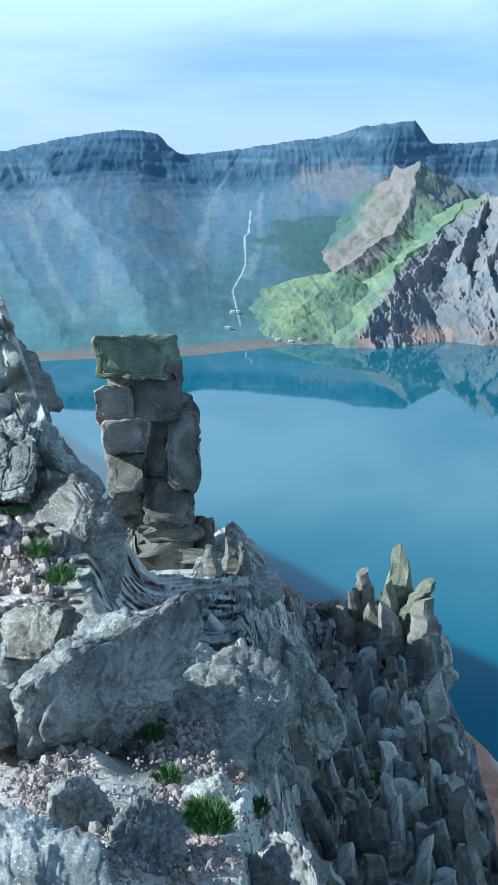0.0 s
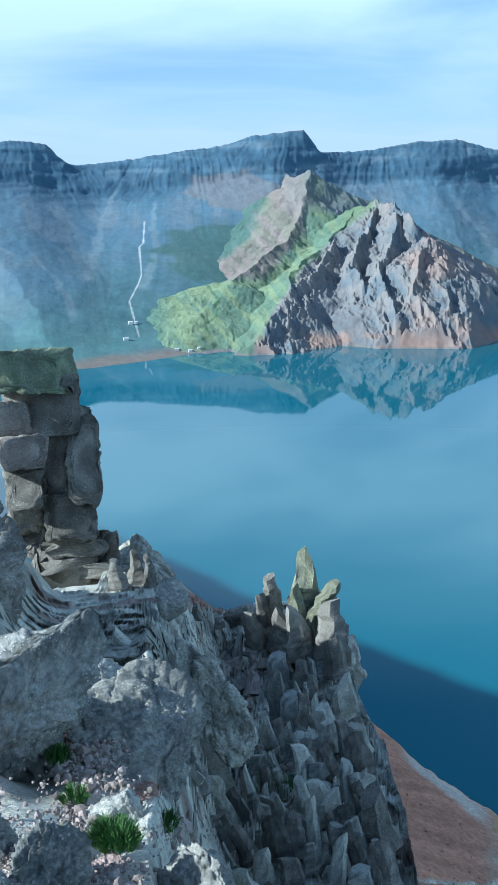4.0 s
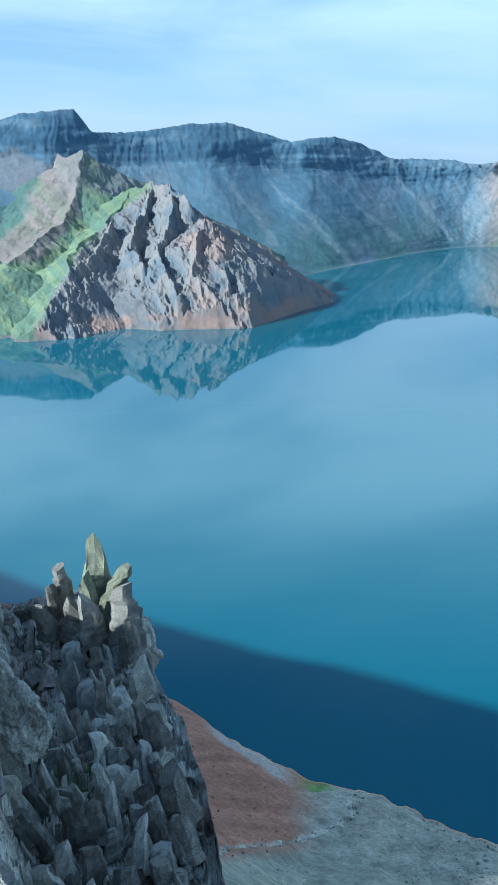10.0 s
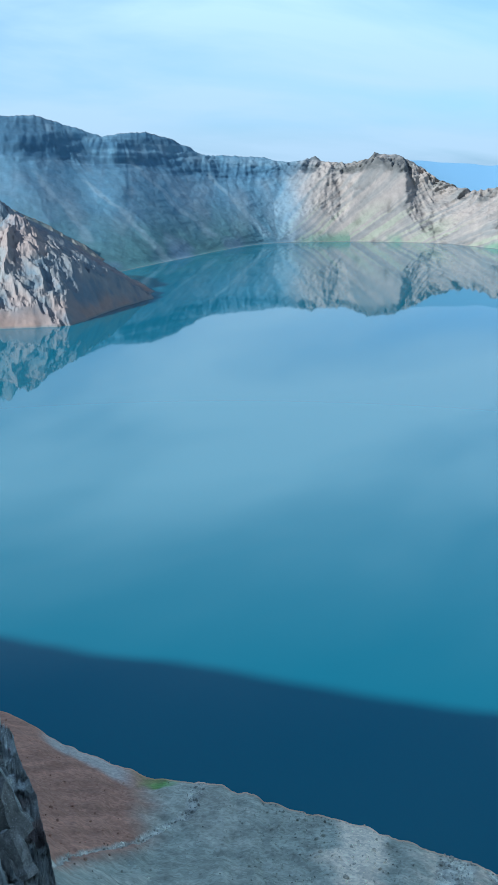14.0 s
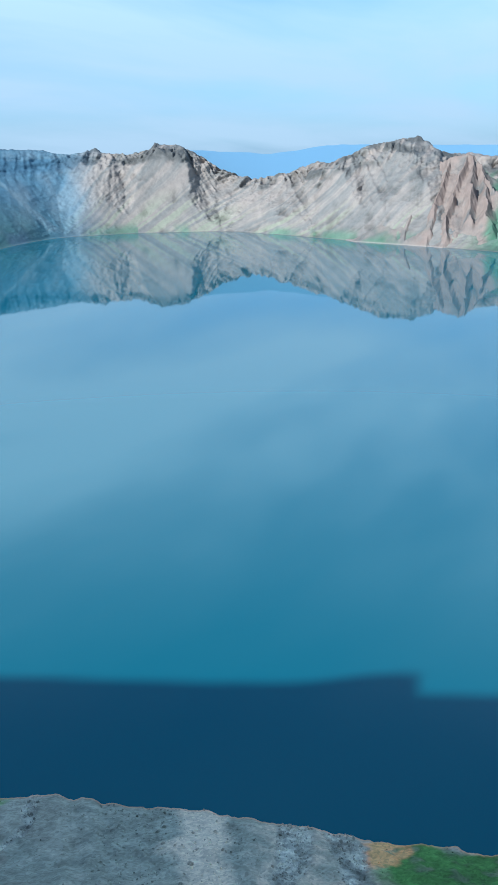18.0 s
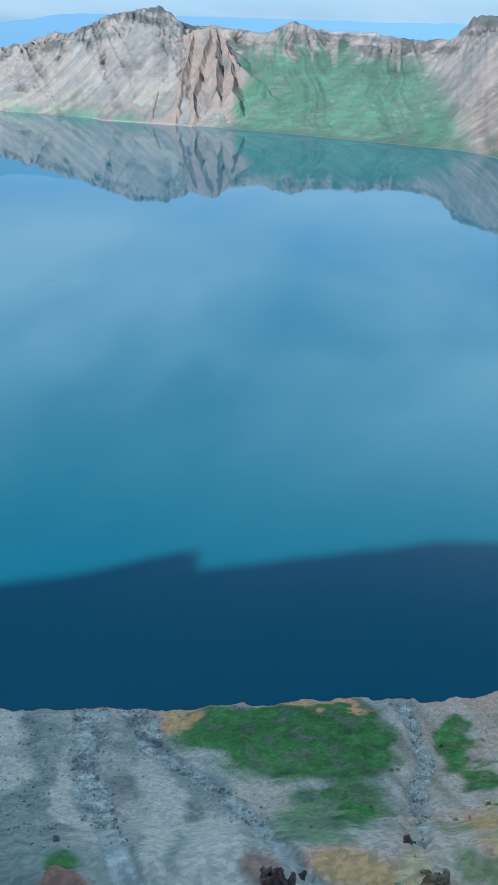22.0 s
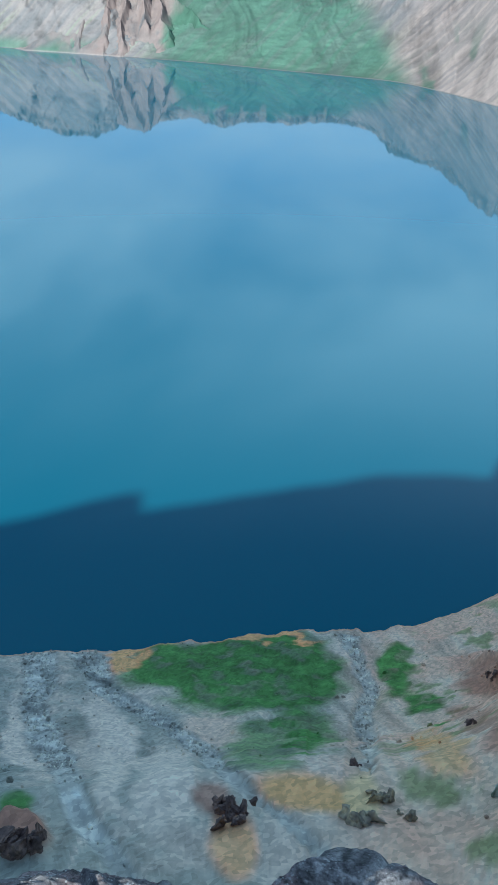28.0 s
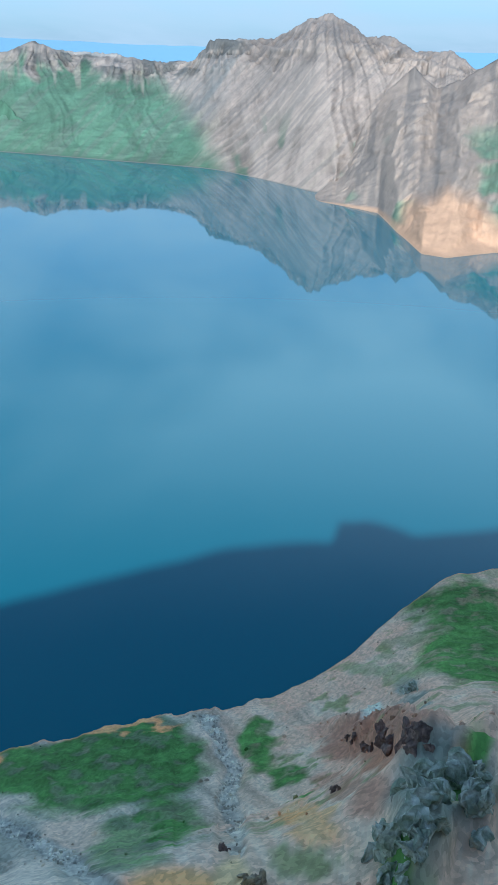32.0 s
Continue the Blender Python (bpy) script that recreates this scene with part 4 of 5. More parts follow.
tint = mix(tint, BROWN, np.clip(0.9 * patch(87, -41.6, 5, 1.3) + 0.8 * patch(62.2, -50.8, 2.0, 0.8) + patch(44.3, -51.2, 2.6, 1.2) + 0.7 * patch(86, -44.2, 4, .8), 0, 1))
tint = mix(tint, BROWN * (1.0, 0.95, 0.95) * (1 + 0.35 * fbm(np.stack([N_E * 3, N_A * 0.2, 0 * N_A], -1), 3, 67))[..., None], red_spur)
tint = mix(tint, np.array((0.42, 0.40, 0.39)), smooth(24, 22, N_A) * smooth(0.8, 0.25, np.abs(N_E - np.interp(N_A, [14.9, 18.1, 22.2, 24.3], [-33.2, -35.2, -37.1, -37.7]))) * smooth(16.5, 18, N_A))
tint = mix(tint, mix(np.array((0.20, 0.24, 0.225)) + 0 * near_v, np.array((0.34, 0.37, 0.35)), smooth(-0.3, 0.4, n_fine)), np.clip(patch(92.5, -43.5, 4.5, 2.2) + patch(90.5, -46.8, 2.6, 2.4) + patch(88.6, -38, 1.2, 0.9), 0, 1) * (1 - meadow))
edges = np.clip(gully * (1 - gully) * 4, 0, 1)
tint = tint * (1 - 0.35 * edges * smooth(-0.3, 0.3, n_fine))[..., None]
tint = mix(tint, GULLY * (1 + 0.9 * n_fine)[..., None], gully * 0.85)
tint = mix(tint, SAND * (0.8, 0.9, 1.0), 0.55 * smooth(7, 2, n_in))
tint = tint * mix(np.array((1.30, 1.21, 1.04)) + 0 * tint, np.array((1.46, 1.26, 1.0)), smooth(70, 80, N_A))
grid_object("shore_slope", near_v, SLOPE, np.clip(tint, 0, 0.86))
tagged(bpy.data.objects["shore_slope"], "gravel fans and green patches sloping to the lake", "slope", kind="structure")


def slope_place(az, el):
    """Where the line of sight at that heading and elevation meets the slope."""
    i = int(round((az - 5) / 0.13))
    row = near_v[i]
    seen = np.degrees(np.arctan2(row[:, 2] - LEVEL, np.hypot(row[:, 0], row[:, 1])))
    return row[np.abs(seen - el).argmin()]

# ---- the rocks by the eye ----
FORE_CREST = curve([(-60, 8), (-24, 4), (-17, -3), (-15.2, -6.5), (-14.2, -10), (-13.2, -13.6), (-12.5, -16), (-9.5, -20.5), (-7, -24), (-4, -24), (-2.6, -21.8), (-1.4, -21.6), (1.8, -24.6), (4, -26), (6.1, -26),
                    (8.2, -25.6), (9.2, -25.6), (10.6, -25.3), (12.2, -26), (12.7, -28.2), (13.9, -31), (16.1, -34.6), (17.6, -37.5), (19.4, -43.5), (21, -52), (24, -60), (60, -64)])
FORE_WEST = curve([(-64, .8), (-42, 2.7), (-38, 3.6), (-33, 5.6), (-24, 9), (-20, 11), (-12, 13.2), (-5, 14.8), (10, 17)])
FORE_MID = curve([(-64, .8), (-42, 3.0), (-38.7, 3.7), (-33, 6.0), (-27, 10), (-24, 18), (-21, 23), (10, 25)])
FORE_EAST = curve([(-64, .9), (-55, 3.0), (-45, 7.4), (-40, 9.8), (-34, 14.6), (-28, 19.6), (-24, 24), (10, 26)])


def fore_dist(az, el):
    w, e = smooth(-6, -11, az), smooth(-1, 5, az)
    return (FORE_WEST(el) * w + FORE_MID(el) * (1 - w)) * (1 - e) + FORE_EAST(el) * e


F_A, F_U = np.meshgrid(np.concatenate([np.arange(-23, -3, 0.1), np.arange(-3, 18, 0.06), np.arange(18, 26, 0.1)]), np.concatenate([np.linspace(0, 0.35, 110)[:-1], np.linspace(0.35, 1, 420), 1 + np.linspace(0.02, 0.6, 12)]), indexing="ij")
f_top = FORE_CREST(F_A)
f_el = -64 + (f_top + 64) * np.clip(F_U, 0, 1)
f_dist = fore_dist(F_A, f_el)
for a0, e0, ra, re, deep in ((-8.2, -31.5, 3.4, 4.2, 0.16), (-2.0, -34.5, 3.2, 3.6, 0.1), (-3.6, -30.2, 1.6, 1.4, 0.15)):  # hollows behind the boulders
    f_dist = f_dist * (1 + deep * smooth(1.25, 0.75, np.hypot((F_A - a0) / ra, (f_el - e0) / re)))
f_z = f_dist * np.tan(np.radians(f_el)) - np.clip(F_U - 1, 0, 1) * 60
f_dist = f_dist + np.clip(F_U - 1, 0, 1) * 12
fore_v = out_from_eye(F_A, f_dist, LEVEL + f_z)
f1, f2, f_own = cells(fore_v * np.array((1.4, 1.4, 0.8)), 7)
g1, g2, g_own = cells(fore_v * np.array((4.2, 4.2, 2.6)), 8)
f_amp = np.clip(f_dist / 12, 0.05, 0.9)
# splintered columns stand out of the face, and lean
lean = fore_v.copy()
lean[..., 0] += 0.35 * (fore_v[..., 2] - LEVEL) + 0.25 * fbm(fore_v * 0.5, 3, 16)
joint_w = np.stack([lean[..., 0] + np.interp(F_A, [-3, 4, 8], [0.55, 0.45, 0.0]) * (fore_v[..., 2] - LEVEL), lean[..., 1], lean[..., 2]], -1) + 0.12 * fbm(fore_v * 1.6, 3, 23)[..., None]
big_face, big_gap, h_own = facets(joint_w * np.array((0.9, 0.8, 0.55)), 9)
mid_face, mid_gap, k_own = facets(joint_w * np.array((2.3, 2.0, 1.4)), 10)
small_face, small_gap, s_own = facets(joint_w * np.array((5.6, 5.0, 4.0)), 24)
east_face = smooth(-3, 1, F_A)
toward = -out_from_eye(F_A, 1 + 0 * F_A, 0 * F_A)
column = 0.85 * big_face - 0.5 * smooth(0.10, 0.0, big_gap) + 0.40 * mid_face - 0.30 * smooth(0.12, 0.0, mid_gap) + 0.17 * small_face - 0.10 * smooth(0.14, 0.0, small_gap)
fore_v = fore_v + toward * (f_amp * column * east_face * smooth(1.02, 0.97, F_U) * 0.55)[..., None]
bumps = 0.35 * f_own * smooth(0, 0.12, f2 - f1) * (1 - 0.6 * east_face) * smooth(2.5, 6.5, f_dist) + 0.16 * g_own * smooth(0, 0.12, g2 - g1) + 0.5 * fbm(fore_v * 0.7, 5, 12) + 0.14 * ridged(fore_v * 2.6, 2, 14) - 0.2
fore_v = fore_v + (toward * 0.7 + np.array((0, 0, 0.45))) * (f_amp * bumps * smooth(1.02, 0.97, F_U))[..., None]
shade = fbm(fore_v * 0.9, 4, 13)
FORE_DARK, FORE_LIGHT, FORE_RED = np.array((0.26, 0.26, 0.225)), np.array((0.56, 0.555, 0.48)), np.array((0.25, 0.16, 0.13))
fore_tint = mix(FORE_LIGHT + 0 * fore_v, FORE_DARK, smooth(-0.4, 0.4, 0.35 * h_own + 0.3 * k_own + 0.25 * s_own + shade))
fore_tint = mix(fore_tint, FORE_RED, 0.7 * smooth(0.15, 0.4, fbm(fore_v * 0.6 + 5, 3, 15)))
pale_soil = np.clip(0.8 * smooth(-10, -8, F_A) * smooth(-1, -3, F_A) * smooth(-36, -37.5, f_el) + smooth(-9.5, -12, F_A) * smooth(-31.5, -34, f_el) + smooth(-2, -4, F_A) * smooth(-8, -6, F_A) * smooth(-32.5, -33.5, f_el) * smooth(-38, -36.5, f_el)
                    + smooth(-11.5, -13, F_A) * smooth(-27, -25.5, f_el) * smooth(-19.5, -20.5, f_el), 0, 1)
soil_edge = 0.5 * shade + 0.3 * f_own
fore_tint = mix(fore_tint, np.array((0.50, 0.44, 0.395)), smooth(0.35, 0.75, pale_soil + soil_edge) * 0.9)
for a0, e0, ra, re in ((-6.3, -33.0, 1.3, 0.7), (-1.0, -36.3, 1.2, 0.8), (-4.4, -34.4, 0.9, 0.6), (3.2, -25.6, 2.0, 0.7)):  # bare reddish soil
    fore_tint = mix(fore_tint, np.array((0.27, 0.135, 0.10)), 0.85 * smooth(1.3, 0.7, np.hypot((F_A - a0) / ra, (f_el - e0) / re) + 0.5 * shade))
grid_object("rock_ground", fore_v, LEDGE, fore_tint)
tagged(bpy.data.objects["rock_ground"], "broken grey volcanic rock at the crater's edge", "ground", kind="structure")

# where one stands, and the rise behind
S_A, S_D = np.meshgrid(np.radians(np.linspace(0, 360, 73)), np.linspace(0, 0.95, 12), indexing="ij")
stand_v = np.stack([np.sin(S_A) * S_D, np.cos(S_A) * S_D, LEVEL - 1.68 - 0.35 * S_D ** 2 + 0 * S_A], -1)
stand_v[..., 2] += 0.04 * fbm(stand_v * 4, 4, 18)
grid_object("standing_place", stand_v, LEDGE, mix(FORE_LIGHT + 0 * stand_v, FORE_DARK, 0.5 + 0.5 * fbm(stand_v * 3, 3, 19)))
tagged(bpy.data.objects["standing_place"], "trodden grey rock at the rim", "ground", kind="structure")
B_A, B_D = np.meshgrid(np.radians(np.linspace(125, 300, 90)), np.linspace(0.9, 60, 60), indexing="ij")
B_D = 0.9 + (B_D - 0.9) * np.interp(np.degrees(B_A), [150, 172, 198], [0.02, 0.05, 1.0])
back_v = np.stack([np.sin(B_A) * B_D, np.cos(B_A) * B_D, LEVEL - 1.9 - 0.42 * np.clip(np.cos(B_A) * B_D - 3, 0, None) - 0.1 * np.clip(-np.cos(B_A) * B_D - 3, 0, None)], -1)
back_v[..., 2] += np.clip(B_D / 20, 0, 0.7) * fbm(back_v * 0.3, 4, 20)
grid_object("rim_path", back_v, LEDGE, mix(FORE_LIGHT + 0 * back_v, FORE_DARK, 0.5 + 0.5 * fbm(back_v, 3, 21)))
tagged(bpy.data.objects["rim_path"], "stony ground behind the rim", "ground", kind="structure")


# ---- rocks ----
def ball(level):
    bm = bmesh.new()
    bmesh.ops.create_icosphere(bm, subdivisions=level, radius=1)
    v = np.array([p.co[:] for p in bm.verts])
    f = np.array([[p.index for p in q.verts] for q in bm.faces])
    bm.free()
    return v, f


BALLS = {k: ball(k) for k in (1, 2, 3, 4, 5, 6)}
KINDS = {  # light and dark tint of each kind of rock
    "B": ((0.34, 0.35, 0.325), (0.15, 0.16, 0.15)), "S": ((0.42, 0.425, 0.385), (0.24, 0.245, 0.225)), "Q": ((0.24, 0.235, 0.21), (0.12, 0.115, 0.10)), "K": ((0.25, 0.24, 0.21), (0.115, 0.11, 0.095)), "D": ((0.56, 0.56, 0.485), (0.30, 0.30, 0.26)),
    "P": ((0.50, 0.38, 0.35), (0.40, 0.32, 0.31)), "L": ((0.27, 0.285, 0.185), (0.11, 0.112, 0.095)), "W": ((0.52, 0.455, 0.405), (0.43, 0.37, 0.325)), "E": ((0.30, 0.275, 0.262), (0.17, 0.155, 0.15)), "R": ((0.40, 0.34, 0.315), (0.20, 0.165, 0.155)),
    "G": ((0.20, 0.24, 0.15), (0.12, 0.14, 0.10)), "T": ((0.36, 0.32, 0.285), (0.19, 0.17, 0.155))}


def rock_shape(radii, depth, seed, level=4, box=0.6, cuts=6, rough=1.0, cracks=1.0, pits=0.0, spread=0.5, crust=0.0, lumps=1.0, grain_way=(1, 1, 1), planes=(), angular=0.0):
    """A faceted rock: radii round its outline (metres), half its depth, cut by chance planes and worn."""
    v, f = BALLS[level]
    rng = np.random.default_rng(seed)
    turn = np.arctan2(v[:, 1], v[:, 0])
    k = len(radii)
    t = (turn / (2 * math.pi) * k) % k
    i = np.floor(t).astype(int)
    w = t - i
    r = np.array(radii)
    reach = r[i % k] * (1 - w) + r[(i + 1) % k] * w
    plane = np.hypot(v[:, 0], v[:, 1])
    flat = plane ** box
    size = float(np.mean(radii))
    p = np.stack([np.cos(turn) * reach * flat, np.sin(turn) * reach * flat, np.sign(v[:, 2]) * np.abs(v[:, 2]) ** box * depth], -1)
    for _ in range(cuts):
        n = rng.normal(size=3) * (spread, spread, 0.3) + (0, 0.1, rng.choice((-0.9, 0.9)))
        n /= np.linalg.norm(n)
        d = p @ n
        lim = np.percentile(d, rng.uniform(62, 90))
        p = p - n * (np.clip(d - lim, 0, None) * 0.97)[:, None]
    for nx, ny, nz, share in planes:
        n = np.array((nx, ny, nz)) / math.sqrt(nx * nx + ny * ny + nz * nz)
        d = p @ n
        p = p - n * (np.clip(d - np.percentile(d, share), 0, None) * 0.95)[:, None]
    q = p / size + seed * 3.7
    c1, c2, own = cells(q * 1.9 * np.array(grain_way), seed)
    e1, e2, chip = cells(q * 4.0 * np.array(grain_way), seed + 40)
    lift = 0.075 * own * smooth(0, 0.06, c2 - c1) - 0.05 * cracks * smooth(0.06, 0.0, c2 - c1) + 0.06 * fbm(q * 1.5, 4, seed + 2)
    lift = lift + 0.05 * lumps * chip * smooth(0, 0.08, e2 - e1) - 0.02 * cracks * smooth(0.06, 0, e2 - e1) + 0.045 * lumps * ridged(q * 4, 4, seed + 5, 0.6)
    if angular:
        big_face, big_gap, own = facets(q * 1.5 * np.array(grain_way), seed + 80)
        mid_face, mid_gap, _ = facets(q * 3.6 * np.array(grain_way), seed + 81)
        lift = angular * (0.20 * big_face - 0.10 * smooth(0.10, 0, big_gap) + 0.10 * mid_face - 0.06 * smooth(0.12, 0, mid_gap)) + 0.05 * fbm(q * 1.5, 4, seed + 2)
    if crust:
        lift = lift + crust * (ridged(q * 11, 3, seed + 70) + 0.6 * fbm(q * 24, 2, seed + 71))
    if pits:
        p1, p2, deep = cells(q * 7, seed + 60)
        lift = lift - pits * smooth(0.36, 0.12, p1) * (deep > -0.1)
    away = v / np.linalg.norm(v, axis=1)[:, None]
    p = p + away * (lift * size * rough)[:, None]
    return p, f, q, own


def rock_tint(kind, q, own, seed):
    light, dark = (np.array(c) for c in KINDS[kind])
    t = smooth(-0.3, 0.3, 0.35 * fbm(q * 1.3, 4, seed + 8) + 0.25 * own + 0.6 * fbm(q * 13, 4, seed + 9, 0.65))
    c = mix(light + 0 * q, dark, t)
    if kind == "W":  # white with ochre stains and dark pores
        c = mix(c, np.array((0.45, 0.34, 0.21)), 0.8 * smooth(0.2, 0.42, fbm(q * 2.2, 3, seed + 12)))
        c = mix(c, np.array((0.16, 0.14, 0.13)), 0.8 * smooth(0.42, 0.6, fbm(q * 15, 2, seed + 13)))
    if kind == "E":  # lichen crusts: blue-grey, pinkish brown, white
        c = mix(c, np.array((0.33, 0.23, 0.21)), 0.7 * smooth(0.02, 0.25, fbm(q * 2.0, 4, seed + 12)))
        c = mix(c, np.array((0.46, 0.43, 0.40)), 0.8 * smooth(0.12, 0.3, fbm(q * 22, 3, seed + 13, 0.7) + 0.35 * fbm(q * 2.5, 2, seed + 14)))
        c = mix(c, np.array((0.07, 0.065, 0.06)), 0.85 * smooth(0.2, 0.38, fbm(q * 17, 3, seed + 15, 0.7)))
    return c


def facing(place):
    """Axes of a piece at place: across, upright and towards the eye."""
    to = -Vector(place).normalized()
    across = Vector((-to.y, to.x, 0)).normalized() * 1
    up = to.cross(across)
    m = Matrix((across, up, to)).transposed().to_4x4()
    m.translation = Vector((place[0], place[1], LEVEL + place[2]))
    return m


def rock(name, place, depth, radii, kind, seed, level=4, label="", category="rock", group="", material=None, parent=None, **shape):
    p, f, q, own = rock_shape(radii, depth, seed, level, **shape)
    me = bpy.data.meshes.new(name)
    m = np.array(facing(place))
    fill_mesh(me, p, f, material or LEDGE, rock_tint(kind, q, own, seed))
    ob = new(name, me)
    ob.matrix_world = facing(place)
    if parent:
        ob.parent = parent
    return tagged(ob, label, category if label else "", group)


LABELS = {"B": "blue-grey weathered lava boulder on the rocky rim", "S": "light grey speckled lava boulder among gravel", "D": "dark brown-grey jagged lava rock on the crater edge",
          "P": "small pinkish rock lying in pale gravel", "L": "jagged rock spire tipped with yellow-green lichen"}
ROCKS = (
    ("boulder", (-0.96, 5.51, -3.32), 0.80, (0.41, 0.64, 0.90, 0.77, 0.66, 0.57, 0.44, 0.42, 0.46, 0.60, 0.63, 0.70, 0.69, 0.76, 0.58, 0.42, 0.37, 0.37), "B"),
    ("boulder", (-0.03, 6.03, -4.07), 0.70, (0.41, 0.43, 0.48, 0.52, 0.59, 0.60, 0.60, 0.61, 0.65, 0.48, 0.39, 0.37, 0.39, 0.48, 0.62, 0.70, 0.61, 0.45), "S"),
    ("boulder", (-0.43, 6.89, -3.96), 0.50, (0.19, 0.22, 0.24, 0.24, 0.28, 0.20, 0.16, 0.14, 0.13, 0.15, 0.19, 0.30, 0.30, 0.20, 0.16, 0.14, 0.15, 0.18), "S"),
    ("boulder", (-0.82, 2.47, -2.23), 0.60, (0.34, 0.29, 0.26, 0.26, 0.27, 0.30, 0.34, 0.37, 0.30, 0.28, 0.30, 0.37, 0.28, 0.25, 0.25, 0.28, 0.38, 0.36), "B"),
    ("boulder", (-0.76, 3.44, -2.72), 0.26, (0.12, 0.11, 0.12, 0.13, 0.15, 0.16, 0.17, 0.18, 0.14, 0.14, 0.13, 0.13, 0.14, 0.16, 0.17, 0.18, 0.19, 0.14), "B"),
    ("boulder", (-0.44, 3.11, -2.66), 0.26, (0.16, 0.17, 0.19, 0.20, 0.19, 0.19, 0.19, 0.17, 0.15, 0.16, 0.19, 0.20, 0.21, 0.20, 0.19, 0.19, 0.19, 0.16), "B"),
    ("boulder", (0.13, 3.30, -3.01), 0.30, (0.17, 0.17, 0.18, 0.19, 0.20, 0.23, 0.19, 0.19, 0.16, 0.16, 0.17, 0.22, 0.21, 0.17, 0.16, 0.18, 0.22, 0.20), "S"),
    ("boulder", (-0.25, 3.34, -2.86), 0.15, (0.08, 0.08, 0.10, 0.08, 0.06, 0.06, 0.07, 0.09, 0.10, 0.09, 0.09, 0.09, 0.07, 0.06, 0.06, 0.08, 0.11, 0.09), "P"),
    ("boulder", (-0.21, 4.19, -3.37), 0.30, (0.13, 0.15, 0.18, 0.20, 0.23, 0.21, 0.21, 0.23, 0.18, 0.14, 0.13, 0.13, 0.15, 0.21, 0.28, 0.22, 0.16, 0.14), "S"),
    ("boulder", (-2.16, 7.70, -4.04), 0.80, (0.57, 0.47, 0.35, 0.25, 0.21, 0.21, 0.23, 0.30, 0.51, 0.57, 0.47, 0.30, 0.24, 0.22, 0.23, 0.26, 0.35, 0.47), "K"),
    ("boulder", (-2.01, 6.70, -3.86), 0.70, (0.43, 0.34, 0.27, 0.20, 0.17, 0.17, 0.19, 0.25, 0.37, 0.34, 0.37, 0.26, 0.20, 0.19, 0.19, 0.23, 0.24, 0.29), "B"),
    ("boulder", (-1.65, 5.14, -3.31), 0.50, (0.25, 0.22, 0.22, 0.19, 0.18, 0.20, 0.26, 0.24, 0.20, 0.19, 0.20, 0.24, 0.24, 0.20, 0.18, 0.20, 0.23, 0.24), "B"),
    ("boulder", (-1.90, 9.84, -4.03), 1.00, (0.54, 0.48, 0.48, 0.52, 0.66, 0.80, 0.87, 0.84, 0.74, 0.62, 0.55, 0.51, 0.53, 0.61, 0.68, 0.84, 1.09, 0.70), "K"),
    ("crag", (-4.16, 13.37, -2.67), 2.20, (0.98, 0.93, 1.00, 1.19, 1.64, 2.16, 1.64, 1.07, 0.87, 0.82, 0.87, 1.07, 1.64, 1.77, 1.77, 1.71, 1.48, 1.17), "K"),
    ("crag", (-2.72, 11.69, -3.61), 0.80, (0.34, 0.27, 0.27, 0.33, 0.50, 0.57, 0.48, 0.35, 0.30, 0.30, 0.33, 0.42, 0.46, 0.51, 0.40, 0.40, 0.45, 0.53), "B"),
    ("crag", (-3.18, 11.05, -3.37), 0.90, (0.37, 0.40, 0.51, 0.49, 0.51, 0.60, 0.65, 0.43, 0.35, 0.33, 0.35, 0.43, 0.65, 0.57, 0.54, 0.59, 0.47, 0.39), "B"),
    ("crag", (-3.10, 14.68, -4.57), 1.00, (0.22, 0.19, 0.18, 0.20, 0.25, 0.42, 0.90, 0.54, 0.38, 0.28, 0.25, 0.25, 0.29, 0.39, 0.69, 0.76, 0.81, 0.33), "K"),
    ("crag", (-0.50, 20.99, -8.89), 1.20, (0.64, 0.53, 0.51, 0.55, 0.70, 0.91, 0.96, 0.88, 0.70, 0.64, 0.67, 0.77, 0.68, 0.68, 0.77, 0.81, 0.95, 0.94), "D"),
    ("crag", (2.23, 20.88, -10.83), 0.80, (0.55, 0.59, 0.51, 0.50, 0.56, 0.56, 0.53, 0.58, 0.59, 0.51, 0.51, 0.57, 0.54, 0.51, 0.54, 0.65, 0.54, 0.51), "K"),
    ("crag", (3.94, 18.59, -10.75), 0.90, (0.63, 0.61, 0.65, 0.79, 1.16, 1.07, 1.08, 0.79, 0.62, 0.57, 0.59, 0.70, 1.00, 1.00, 1.12, 0.96, 0.82, 0.76), "C"),
    ("crag", (0.70, 10.48, -6.52), 0.80, (0.32, 0.28, 0.29, 0.33, 0.44, 0.61, 1.01, 0.61, 0.38, 0.29, 0.26, 0.27, 0.31, 0.44, 0.72, 0.76, 0.64, 0.43), "C"),
    ("boulder", (0.26, 12.63, -6.02), 0.35, (0.22, 0.22, 0.24, 0.31, 0.34, 0.37, 0.35, 0.34, 0.26, 0.22, 0.22, 0.25, 0.28, 0.33, 0.41, 0.34, 0.33, 0.25), "S"),
    ("boulder", (-1.72, 6.55, -3.45), 0.45, (0.37, 0.33, 0.25, 0.21, 0.19, 0.20, 0.22, 0.28, 0.32, 0.31, 0.34, 0.26, 0.22, 0.21, 0.20, 0.21, 0.27, 0.31), "K"),
)
KINDS["C"] = ((0.54, 0.54, 0.465), (0.27, 0.27, 0.235))
LABELS["C"] = "grey jointed lava rock on the crag face"
LABELS["K"] = "dark brown-grey lava rock with lichen on the crater edge"
